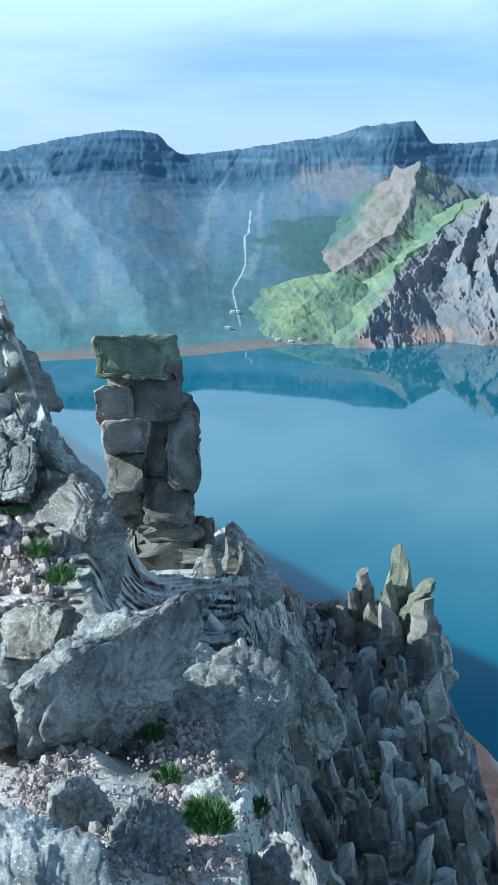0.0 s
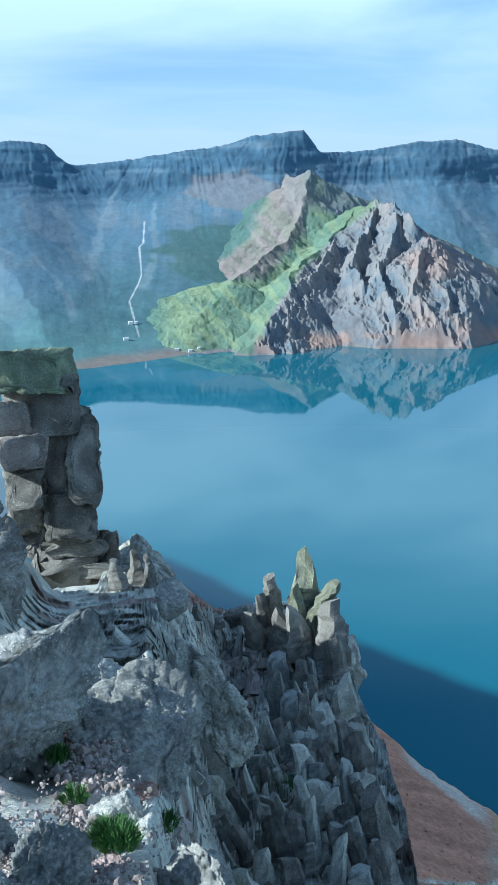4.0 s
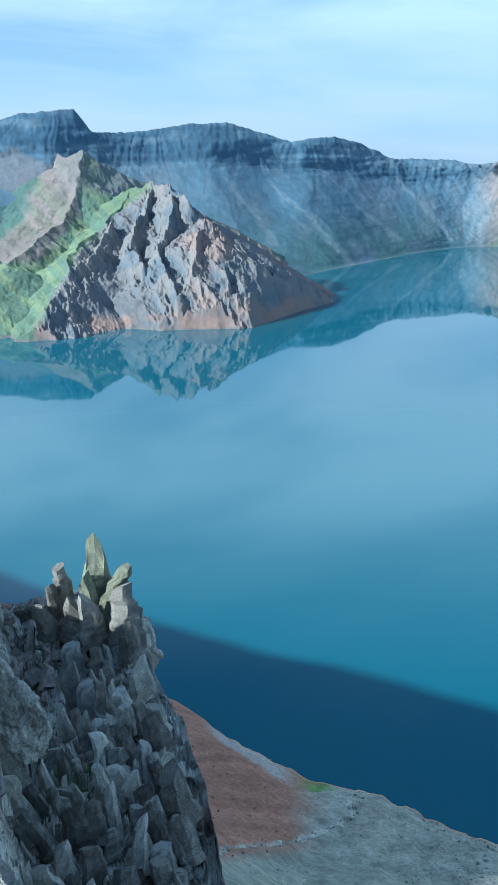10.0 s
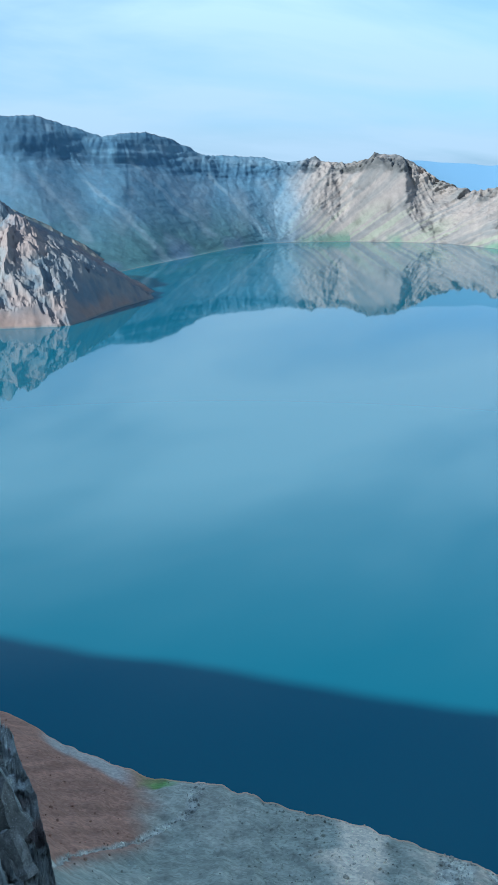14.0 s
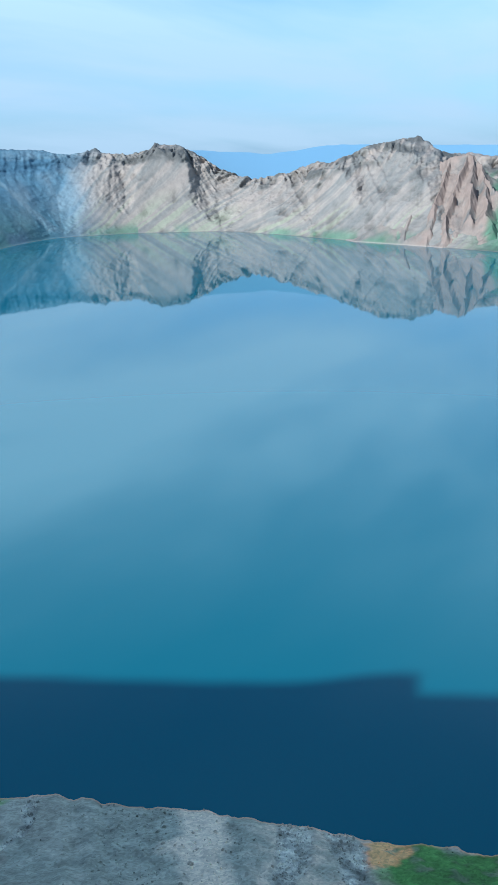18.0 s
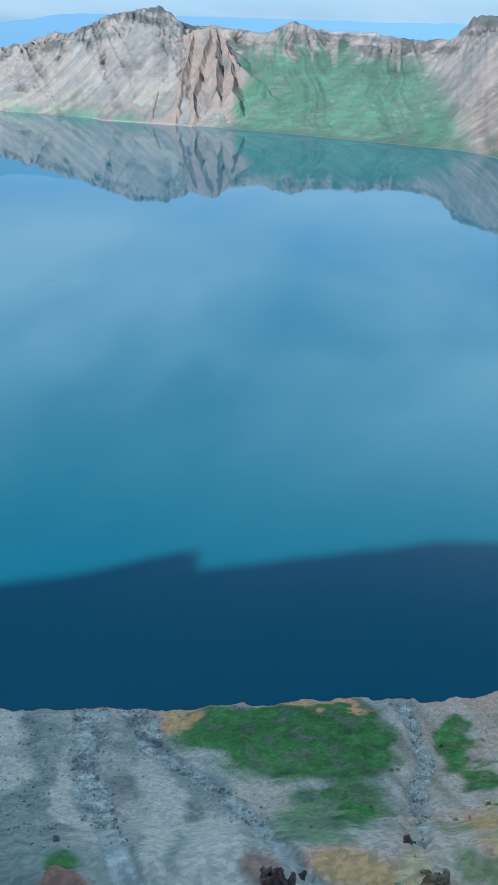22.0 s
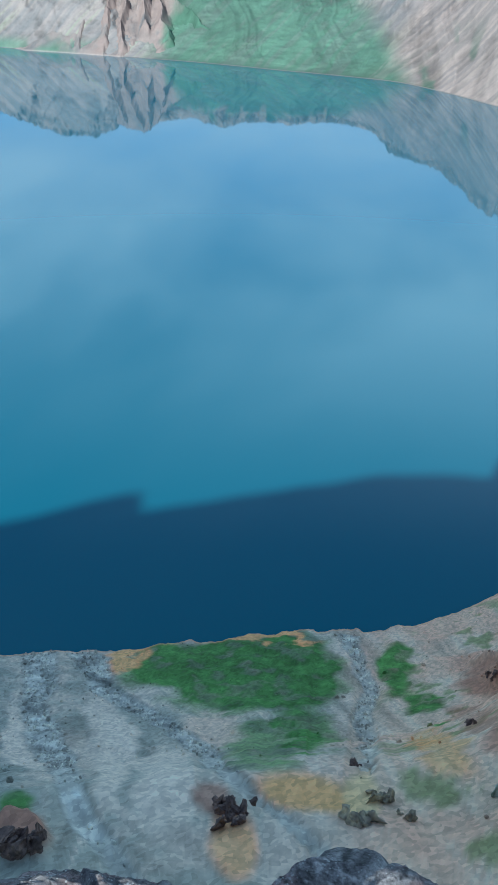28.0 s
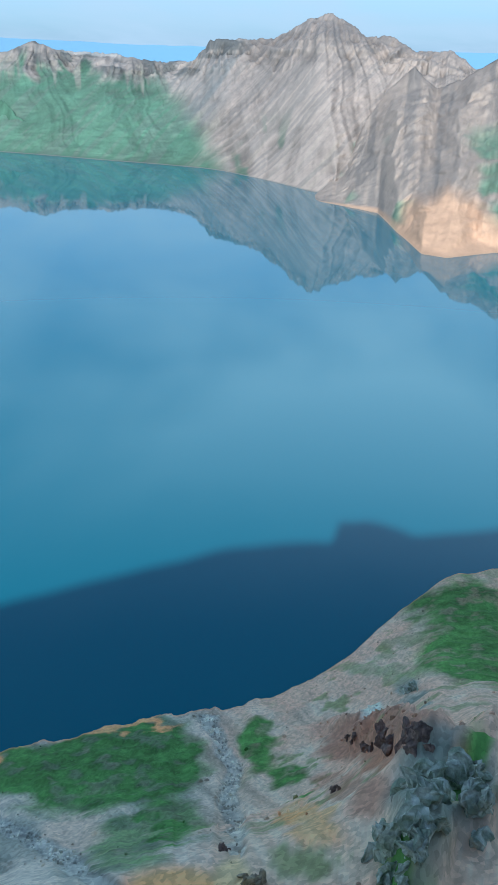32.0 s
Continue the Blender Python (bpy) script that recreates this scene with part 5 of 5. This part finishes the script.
LIES = {0: ((0.38, -0.12, 0.9, 60), (-0.25, 0.85, 0.45, 82), (0.35, -0.8, 0.45, 84)), 1: ((0.25, 0.4, 0.86, 58), (0.75, -0.2, 0.6, 75)), 3: ((0.1, 0.75, 0.65, 45),), 4: ((0.5, -0.1, 0.85, 55),), 5: ((0.45, 0.0, 0.85, 55),), 9: ((0.4, 0.1, 0.9, 50),), 12: ((0.55, 0.05, 0.8, 60), (0.3, 0.5, 0.8, 74)), 13: ((0.5, 0.1, 0.86, 50),), 16: ((0.5, 0.1, 0.86, 50),)}
for k, (name, place, depth, radii, kind) in enumerate(ROCKS):
    loose = name == "boulder"
    rock(name, place, depth, radii, kind, 100 + k, 6 if max(radii) > 0.6 or place[1] < 5 else 5, LABELS[kind], name if loose else "rock", rough=1.25 if loose else 1.1,
         cracks=0.5 if loose else 1.6, cuts=3 if k in LIES else 5, spread=0.6 if loose else 0.5, box=0.5, lumps=0.8 if loose else 1.0, crust=0.024 if loose else 0.02, pits=0.022 if loose else 0.0, planes=LIES.get(k, ()), angular=0.0 if loose else 0.75, grain_way=(1, 1, 1) if loose else (1.2, 0.75, 1.0))

def slab_mesh(seed, kind, wide, deep, high, taper, sides=7, levels=12, name="slab"):
    """A slab split off along its joints, with broken ledges down its length; its foot is the origin."""
    rng = np.random.default_rng(seed)
    ang = np.sort((np.arange(sides) + rng.uniform(-0.32, 0.32, sides)) * 2 * math.pi / sides)
    rim_xy = np.stack([np.cos(ang) * wide * rng.uniform(0.8, 1.15, sides), np.sin(ang) * deep * rng.uniform(0.8, 1.15, sides)], -1)
    ring = np.concatenate([np.linspace(rim_xy[i], rim_xy[(i + 1) % sides], 4)[:-1] for i in range(sides)])
    n = len(ring)
    v, step, side = [], np.zeros(2), 1.0
    slant = rng.normal(size=2) * 0.4
    for j in range(levels):
        u = j / (levels - 1)
        if rng.random() < 0.42:  # a broken ledge
            side *= rng.uniform(0.84, 1.0)
            step = step + rng.normal(size=2) * wide * 0.10
        size = side * (1 - taper * u ** 1.6)
        for x, y in ring:
            v.append((x * size + step[0], y * size + step[1], high * u + (x * slant[0] + y * slant[1]) * smooth(0.55, 1.0, u)))
    v = np.array(v)
    v[:, :2] += wide * 0.10 * np.stack([fbm(v * (3 / wide * 0.4) + seed, 2, seed), fbm(v * (3 / wide * 0.4) + seed + 9, 2, seed + 1)], -1)
    f = []
    for j in range(levels - 1):
        for i in range(n):
            a, b = j * n + i, j * n + (i + 1) % n
            f += [(a, b, b + n), (a, b + n, a + n)]
    top = len(v)
    v = np.concatenate([v, v[-n:].mean(0)[None] + (0, 0, high * 0.02)])
    f += [((levels - 1) * n + i, (levels - 1) * n + (i + 1) % n, top) for i in range(n)]
    q = v * 1.3 + seed * 3.7
    me = bpy.data.meshes.new(name)
    fill_mesh(me, v, np.array(f), LEDGE, rock_tint(kind, q, grain(q * 0.7, seed), seed), flat=True)
    return me


# the standing pillar: stacked blocks
pillar = tagged(new("rock_pillar"), "tall leaning pillar of stacked dark lava blocks with a mossy cap", "rock pillar")
pillar.location = (-1.8, 19.9, LEVEL - 9.6)
PILLAR_BLOCKS = (
    (-2.45, 19.85, -3.69, 0.86, 0.43),
    (-2.34, 19.86, -4.54, 0.79, 0.59),
    (-3.04, 19.77, -4.82, 0.39, 0.41),
    (-2.80, 19.80, -5.53, 0.50, 0.36),
    (-1.51, 19.94, -5.80, 0.35, 1.00),
    (-2.21, 19.88, -5.91, 0.44, 0.83),
    (-2.89, 19.79, -6.30, 0.39, 0.53),
    (-2.76, 19.81, -7.07, 0.50, 0.40),
    (-1.90, 19.91, -7.15, 0.55, 0.50),
    (-2.25, 19.88, -7.62, 0.86, 0.20),
    (-2.02, 19.90, -7.98, 0.92, 0.17),
    (-2.14, 19.86, -8.28, 0.80, 0.15),
    (-1.86, 19.92, -8.58, 0.98, 0.16),
    (-1.94, 19.88, -8.90, 0.82, 0.14),
    (-1.72, 19.92, -9.25, 0.90, 0.22),
    (-1.14, 19.97, -8.22, 0.27, 0.54),
)
for k, (x, y, z, w, h) in enumerate(PILLAR_BLOCKS + ((-2.25, 20.5, -6.8, 0.62, 2.1),)):
    rng = np.random.default_rng(300 + k)
    radii = []
    for j in range(28):
        a = 2 * math.pi * j / 28
        c, up = abs(math.cos(a)), abs(math.sin(a))
        radii.append(min(w / max(c, 1e-6), h / max(up, 1e-6), 1.0 * math.hypot(w, h)) * 1.07 * rng.uniform(0.93, 1.06))
    block = rock("block", (x, y, z), min(0.9, 0.6 + w * 0.45), radii, "GKTTKKKKKKQQKQKKQ"[k], 300 + k, 5 if k < 9 else 4, rough=0.8, cuts=4, box=0.16, spread=0.3, crust=0.012, angular=0.4)
    block.parent = pillar
    block.matrix_parent_inverse = Matrix.Translation(-pillar.location)

# the splintered crag
crag = tagged(new("splintered_crag"), "crag of splintered dark lava slabs above the drop", "crag")
crag.location = (3.2, 15, LEVEL - 11)
slabs = [slab_mesh(400 + k, "CKCBCKC"[k % 7], 0.22 + 0.022 * (k * 5 % 9), 0.15 + 0.015 * (k * 7 % 8), 0.55 + 0.09 * (k * 3 % 8), 0.10 + 0.06 * (k % 5), 5 + k % 3, 9) for k in range(20)]
plates = [slab_mesh(430 + k, "CSC"[k % 3], 0.42 + 0.05 * k, 0.14, 1.5, 0.12, 6 + k % 2) for k in range(5)]
rubble = [slab_mesh(440 + k, "KQTKR"[k % 5], 0.17, 0.12, 0.28, 0.3, 5, 4) for k in range(8)]
tipped = [slab_mesh(450 + k, "L", 0.36, 0.26, 1.25, 0.42, 7) for k in range(3)]
spires = [slab_mesh(460 + k, "K", 0.28, 0.2, 1.2, 0.38, 6) for k in range(4)]


def stand_slab(mesh, az, el, near, tilt, lean_by, turn, s, s_up=1.0):
    """A slab on the crag's face, its foot at that heading and elevation, leaning back by tilt and to the side by lean_by."""
    d = float(fore_dist(az, el)) * near
    a = radians(az)
    ob = new("slab", mesh)
    ob.matrix_world = Matrix.Translation((math.sin(a) * d, math.cos(a) * d, LEVEL + d * math.tan(radians(el)))) @ pose(0, 0, 0, -tilt, lean_by, 0) @ pose(0, 0, 0, 0, 0, turn) @ Matrix.Diagonal((s, s, s * s_up, 1))
    ob.parent = crag
    ob.matrix_parent_inverse = Matrix.Translation(-crag.location)


rng = np.random.default_rng(5)
for k in range(430):
    az = rng.uniform(0.6, 16.5)
    top = float(FORE_CREST(az)) - 2.6
    el = top - rng.random() * min(19.0, 1.0 + (top + 47))
    if az < 7 and el < np.interp(az, [-3.5, -1, 1, 3, 5, 7], [-27, -28.5, -33, -37, -41, -46]):
        continue
    d = float(fore_dist(az, el))
    size = (0.25 + d / 24) * rng.choice((0.35, 0.5, 0.75, 1.05), p=(0.35, 0.33, 0.24, 0.08))
    dip = np.interp(az, [-3, 2, 5, 8, 13, 17], [-38, -40, -30, -6, -4, -14])
    hollow = math.hypot((az - 6.0) / 2.6, (el + 30.5) / 2.4) < 1
    if hollow:
        stand_slab(rubble[k % 8], az, el, 0.985, rng.uniform(0, 60), rng.normal() * 40, rng.uniform(0, 360), size * 1.3, rng.uniform(0.7, 1.5))
    elif 1 < az < 5 and k % 3 == 0:
        stand_slab(plates[k % 5], az, el - 2.2, 0.995, rng.uniform(30, 42), dip + rng.normal() * 6, rng.normal() * 12 - 20, size, rng.uniform(0.7, 1.1))
    else:
        stand_slab(slabs[k % 20], az, el - 1.0, rng.uniform(0.982, 1.0), rng.uniform(16, 36), dip + rng.normal() * 9, rng.normal() * 28, size, rng.uniform(0.7, 1.2))
# the two prongs on the skyline, and the ragged edge before them
for k, (az, el, lean_by, s, s_up) in enumerate(((8.1, -27.2, 3, 0.9, 0.95), (7.3, -27.8, -10, 0.8, 0.7), (2.7, -26.6, 0, 0.6, 0.4), (1.3, -26.0, 2, 0.7, 0.45), (0.7, -25.2, 0, 0.5, 0.6),
                                               (-0.4, -24.4, -8, 0.8, 0.6), (-1.5, -24.2, -4, 1.0, 0.6), (-2.4, -24.4, -6, 1.0, 0.5), (4.2, -27.2, 6, 0.6, 0.4))):
    stand_slab(spires[k % 4], az, el, 0.97, 4, lean_by, 50 * k, s, s_up)
for k, (az, el, lean_by, s, s_up) in enumerate(((12.4, -30.2, -8, 1.0, 0.9), (13.3, -32.4, -10, 1.0, 0.9), (14.3, -34.6, -12, 1.0, 0.8), (15.2, -37.2, -14, 1.0, 0.8), (16.2, -39.5, -14, 1.0, 0.8))):
    stand_slab(slabs[(k * 5 + 1) % 20], az, el, 0.97, 14, lean_by, 20 * k, s, s_up)
for k, (kind, az, el, wide, high, taper, lean_by) in enumerate((("L", 10.65, -27.9, 0.62, 1.8, 0.55, -3), ("L", 11.35, -28.3, 0.62, 1.5, 0.42, 4), ("L", 9.95, -28.1, 0.56, 1.3, 0.45, -8), ("K", 11.9, -29.2, 0.50, 1.35, 0.35, 4), ("K", 8.05, -27.9, 0.33, 1.55, 0.35, 2),
                                                              ("K", 7.4, -28.2, 0.40, 1.15, 0.40, -8), ("K", 6.7, -28.3, 0.36, 0.85, 0.40, -12), ("K", 8.8, -28.9, 0.45, 0.95, 0.35, 6), ("K", 9.6, -29.0, 0.45, 1.05, 0.35, -2))):
    stand_slab(slab_mesh(480 + k, kind, wide, wide * 0.8, high, taper, 6 + k % 3, 15), az, el, 0.97, 2, lean_by, 47 * k, 1.0)
for k, (az, el, lean_by, s, s_up) in enumerate(((9.75, -27.9, -8, 0.7, 0.6), (11.3, -27.9, 6, 0.8, 0.6))):
    stand_slab(tipped[k % 3], az, el, 0.96, 3, lean_by, 70 * k, s, s_up)

# outcrops and fallen stones on the slope far below
OUTCROPS = ((63.0, -51.2, 4.2, "O", 12), (65.2, -51.3, 2.6, "O", 5), (44.6, -51.4, 4.5, "O", 14), (74.9, -47.9, 1.9, "O", 3), (84.6, -41.4, 3.2, "O", 5), (87.6, -41.3, 4.5, "O", 12), (90.0, -40.9, 5.0, "O", 12), (86.0, -41.9, 3.2, "O", 9), (77.4, -49.6, 3.0, "Y", 6),
            (76, -51, 3.2, "Y", 5), (88.7, -38.2, 6.0, "G", 7), (91.5, -43.6, 7.0, "G", 16), (90, -46.5, 6.5, "G", 16), (93.8, -42.4, 7.0, "G", 12), (89.2, -48.5, 4, "G", 7), (95.5, -44.0, 5.5, "G", 8), (84, -44.4, 2.5, "O", 5), (79.5, -50.4, 2.6, "Y", 5))
KINDS["O"], KINDS["Y"] = ((0.30, 0.20, 0.15), (0.14, 0.10, 0.085)), ((0.55, 0.47, 0.30), (0.30, 0.25, 0.18))
KINDS["G"] = ((0.60, 0.61, 0.50), (0.25, 0.29, 0.20))
FACE = ground_material("outcrop_rock", 0.9, 0.15, 1.0, 0.5, spread=0.4)
for k, (az, el, size, kind, many) in enumerate(OUTCROPS):
    rng = np.random.default_rng(700 + k)
    base = slope_place(az, el)
    outcrop = tagged(new("rock_outcrop"), {"O": "rust-brown jagged outcrop on the gravel slope", "Y": "yellowish crumbling outcrop on the slope", "G": "grey-green craggy outcrop with grass between"}[kind], "outcrop")
    outcrop.location = base
    for j in range(many):
        w, h = size * rng.uniform(0.25, 0.5), size * rng.uniform(0.5, 1.0)
        radii = [min(w / max(abs(math.cos(a)), 1e-6), h / max(abs(math.sin(a)), 1e-6)) * rng.uniform(0.7, 1.2) for a in np.linspace(0, 2 * math.pi, 13)[:-1]]
        p, f, q, own = rock_shape(radii, w, 700 + 20 * k + j, 3, box=0.7, cuts=7, rough=2.2)
        me = bpy.data.meshes.new("stone_face")
        fill_mesh(me, p, f, FACE, rock_tint(kind, q, own, 700 + j), flat=True)
        piece = new("stone_face", me)
        off = rng.normal(size=2) * size * (0.42, 0.5)
        spot = slope_place(az + math.degrees(off[0] / np.hypot(base[0], base[1])), el + math.degrees(off[1] * 0.45 / np.linalg.norm(base - (0, 0, LEVEL))))
        piece.parent = outcrop
        piece.matrix_basis = Matrix.Translation(Vector(spot) - Vector(base) + Vector((0, 0, h * 0.15))) @ pose(0, 0, 0, 90 + rng.normal() * 18, rng.normal() * 22, rng.uniform(0, 360))

rng = np.random.default_rng(9)
gv, gf, gt, count = [], [], [], 0
weight = np.clip(gully * 1.0 + crags * 0.5 + 0.10 + 0.25 * smooth(30, 36, N_A) * smooth(47, 40, N_A), 0, 1) * (N_E > -55) * (n_in > 3) * (1 - 0.8 * meadow)
odds = (weight ** 1.5).ravel() * (np.hypot(near_v[..., 0], near_v[..., 1]) ** 2 * 1e-5).ravel()
picks = rng.choice(odds.size, 7000, p=odds / odds.sum())
spots, hues = near_v.reshape(-1, 3)[picks], tint.reshape(-1, 3)[picks]
v, f = BALLS[1]
for k in range(len(picks)):
    size = rng.choice((0.3, 0.45, 0.7, 1.2), p=(0.45, 0.33, 0.17, 0.05)) * rng.uniform(0.7, 1.3)
    gv.append(v * (rng.uniform(0.6, 1.2, 3) * size) * rng.uniform(0.7, 1.2, (len(v), 1)) + spots[k] + rng.normal(size=3) * (0.6, 0.6, 0.1))
    gf.append(f + count)
    gt.append(np.tile(hues[k] * rng.uniform(0.55, 1.35), (len(v), 1)))
    count += len(v)
me = bpy.data.meshes.new("scree_stones")
fill_mesh(me, np.concatenate(gv), np.concatenate(gf), FACE, np.concatenate(gt), flat=True)
tagged(new("scree_stones", me), "loose grey stones strewn over gullies and slope", "stones", kind="stuff")

# the ledge underfoot with the white stone on it
LEDGE_ROCKS = (
    ("ledge", (1.17, 0.36, -1.72), 0.22, (0.35, 0.37, 0.37, 0.28, 0.25, 0.25, 0.28, 0.32, 0.38, 0.36, 0.38, 0.36, 0.26, 0.23, 0.23, 0.26, 0.36, 0.37), "S"),
    ("ledge", (1.47, -0.14, -1.73), 0.22, (0.33, 0.35, 0.40, 0.34, 0.29, 0.29, 0.33, 0.38, 0.36, 0.34, 0.36, 0.44, 0.33, 0.29, 0.29, 0.33, 0.44, 0.35), "R"),
    ("pumice", (1.09, 0.03, -1.24), 0.10, (0.14, 0.14, 0.15, 0.14, 0.12, 0.11, 0.10, 0.10, 0.12, 0.14, 0.14, 0.17, 0.15, 0.12, 0.11, 0.11, 0.12, 0.13), "W"),
    ("pebble", (1.31, -0.12, -1.26), 0.02, (0.02, 0.02, 0.02, 0.02, 0.01, 0.01, 0.01, 0.01, 0.02, 0.02, 0.02, 0.02, 0.01, 0.01, 0.01, 0.01, 0.01, 0.02), "W"),
)
for k, (name, place, depth, radii, kind) in enumerate(LEDGE_ROCKS):
    if kind == "R":
        radii = [0.84 * r for r in radii]
        place = (place[0], place[1], place[2] - 0.045)
    if name == "ledge":
        kind = "E"
    rock({"ledge": "ledge_rock", "pumice": "white_stone", "pebble": "pebble"}[name], place, depth, radii, kind, 500 + k, 3 if name == "pebble" else 6,
         {"E": "grey and pinkish lichen-crusted ledge rock at the edge"}.get(kind, "white pitted pumice stone lying on the ledge" if name == "pumice" else "small pale pebble on the ledge"),
         {"ledge": "rock", "pumice": "stone", "pebble": "pebble"}[name], material=PUMICE if kind == "W" else CRUST, rough=0.9 if kind == "W" else 0.8, cracks=0.4, cuts=0 if kind == "W" else 2, box=0.42 if kind == "W" else 0.3, planes=((-0.2, 0.75, 0.6, 80), (0.5, 0.1, 0.85, 72), (-0.4, -0.1, 0.9, 74)) if name == "pumice" else (), pits=0.05 if kind == "W" else 0.0, crust=0.016 if kind == "W" else 0.04, lumps=0.35)

# pale gravel and stones in the hollows
rng = np.random.default_rng(8)
PATCHES = ((-14.8, -35.5, 2.6, 2.2, 420), (-10.8, -38.5, 1.8, 1.6, 120), (-5.0, -34.3, 2.2, 1.7, 200), (-3.0, -36.5, 1.5, 1.3, 70), (0.9, -38.8, 1.8, 0.7, 90), (-14.5, -22.3, 2.2, 2.2, 260), (-4.0, -40.8, 3, 1.5, 160), (6, -38, 5, 3, 160), (-6.5, -37.8, 2.6, 2.2, 300), (-9.5, -40.0, 2.4, 1.8, 200), (8, -35, 4, 3, 120))
gv, gf, gt, count = [], [], [], 0
for (a0, e0, ra, re, many) in PATCHES:
    for k in range(int(many * 1.8)):
        az, el = a0 + ra * rng.normal() * 0.55, e0 + re * rng.normal() * 0.55
        d = float(fore_dist(az, el)) - 0.06
        a = radians(az)
        size = d * rng.choice((0.0016, 0.0026, 0.0042, 0.0075), p=(0.5, 0.33, 0.13, 0.04)) * rng.uniform(0.7, 1.3)
        v, f = BALLS[1]
        p = v * (rng.uniform(0.7, 1.3, 3) * size) * rng.uniform(0.7, 1.25, (len(v), 1))
        p = p + np.array((math.sin(a) * d, math.cos(a) * d, LEVEL + d * math.tan(radians(el)) + size * 0.2))
        gv.append(p)
        gf.append(f + count)
        gt.append(np.tile(np.array((0.47, 0.40, 0.36)) * rng.uniform(0.4, 1.0) * rng.uniform(0.95, 1.05, 3), (len(v), 1)))
        count += len(v)
me = bpy.data.meshes.new("gravel")
fill_mesh(me, np.concatenate(gv), np.concatenate(gf), PUMICE, np.concatenate(gt), flat=True)
tagged(new("gravel", me), "loose pale pumice gravel between the boulders", "gravel", kind="stuff")


# tufts of grass
def tuft(az, el, spread, height, blades, seed, lift=0.0):
    rng = np.random.default_rng(seed)
    d = float(fore_dist(az, el)) - 0.25
    a = radians(az)
    base = Vector((math.sin(a) * d, math.cos(a) * d, LEVEL + d * math.tan(radians(el)) + lift))
    v, f = [], []
    for k in range(blades * 2):
        r, t = spread * math.sqrt(rng.random()), rng.uniform(0, 2 * math.pi)
        x, y = r * math.cos(t), r * math.sin(t)
        h = height * rng.uniform(0.5, 1.1) * (1 - 0.5 * (r / spread) ** 2)
        bx, by = x * 0.5 + rng.normal() * 0.25 * height, y * 0.5 + rng.normal() * 0.25 * height
        wx, wy = 0.0024 * math.cos(t * 3), 0.0024 * math.sin(t * 3)
        i = len(v)
        v += [(x - wx, y - wy, -0.03), (x + wx, y + wy, -0.03), (x + bx * 0.5 + wx, y + by * 0.5 + wy, h * 0.65), (x + bx * 0.5 - wx, y + by * 0.5 - wy, h * 0.65), (x + bx, y + by, h)]
        f += [(i, i + 1, i + 2), (i, i + 2, i + 3), (i + 3, i + 2, i + 4)]
    me = bpy.data.meshes.new("grass_tuft")
    fill_mesh(me, np.array(v), np.array(f), BLADE)
    ob = new("grass_tuft", me)
    ob.location = base
    return tagged(ob, "small tuft of bright green grass between rocks", "grass", "grass tufts on the rim")


for k, (az, el, s, h, n) in enumerate(((-3.6, -38.6, 0.085, 0.065, 520), (-2.6, -38.9, 0.06, 0.06, 200), (-7.2, -33.8, 0.07, 0.08, 200), (-6.2, -36.2, 0.07, 0.05, 160), (-12.9, -24.0, 0.15, 0.16, 260),
                                      (-14.2, -22.2, 0.16, 0.15, 240), (0.2, -38.2, 0.07, 0.06, 160), (8.6, -37.2, 0.5, 0.16, 300), (-15.2, -19.6, 0.12, 0.1, 120))):
    tuft(az, el, s, h, n, 600 + k)


# huts at the far shore
shores = []
for name in ("caldera_rim", "headland"):
    me = bpy.data.objects[name].data
    flatv = np.empty(len(me.vertices) * 3, np.float32)
    me.vertices.foreach_get("co", flatv)
    shores.append(flatv.reshape(-1, 3))


def shore_height(x, y):
    return max(float(v[np.hypot(v[:, 0] - x, v[:, 1] - y).argmin(), 2]) for v in shores)


def hut(az, dist, long, wide, high):
    a = radians(az)
    base = Vector((math.sin(a) * dist, math.cos(a) * dist, shore_height(math.sin(a) * dist, math.cos(a) * dist) + 0.5))
    house = tagged(new("hut"), "small white lakeside hut on the beach", "hut", "huts on the far shore")
    house.matrix_world = Matrix.Translation(base) @ pose(0, 0, 0, 0, 0, -az + 8)
    bm = bmesh.new()
    bmesh.ops.create_cube(bm, size=1, matrix=Matrix.Translation((0, 0, high / 2 - 2)) @ Matrix.Diagonal((long, wide, high + 4, 1)))
    bmesh.ops.bevel(bm, geom=bm.edges[:], offset=0.1, segments=1, affect="EDGES")
    for piece, material in (("wall", HUT_WALL), ("roof", HUT_ROOF)):
        if piece == "roof":
            bm = bmesh.new()
            x, y = long / 2 + 0.5, wide / 2 + 0.6
            v = [bm.verts.new(p) for p in ((-x, -y, high), (x, -y, high), (x, y, high), (-x, y, high), (-x, 0, high + wide * 0.3), (x, 0, high + wide * 0.3))]
            for f in ((0, 1, 5, 4), (2, 3, 4, 5), (0, 4, 3), (1, 2, 5), (3, 2, 1, 0)):
                bm.faces.new([v[i] for i in f])
        me = bpy.data.meshes.new(piece)
        bm.to_mesh(me)
        bm.free()
        me.materials.append(material)
        ob = new(piece, me)
        ob.parent = house


HUT_WALL = ground_material("white_render", 2.0, 0.4, 0.2, 0.02, colour=(0.75, 0.75, 0.73), spread=0.08)
HUT_ROOF = ground_material("pale_sheet_roof", 2.0, 0.4, 0.2, 0.02, colour=(0.6, 0.62, 0.63), spread=0.08)
for az, dist, long, wide, high in ((-0.95, 2290, 11, 7, 6), (-0.6, 2300, 6, 5, 4.5), (-1.3, 2160, 12, 6, 4), (2.75, 2075, 9, 6, 4.5), (1.9, 2090, 10, 5, 4), (3.3, 2085, 6, 5, 4)):
    hut(az, dist, long, wide, high)
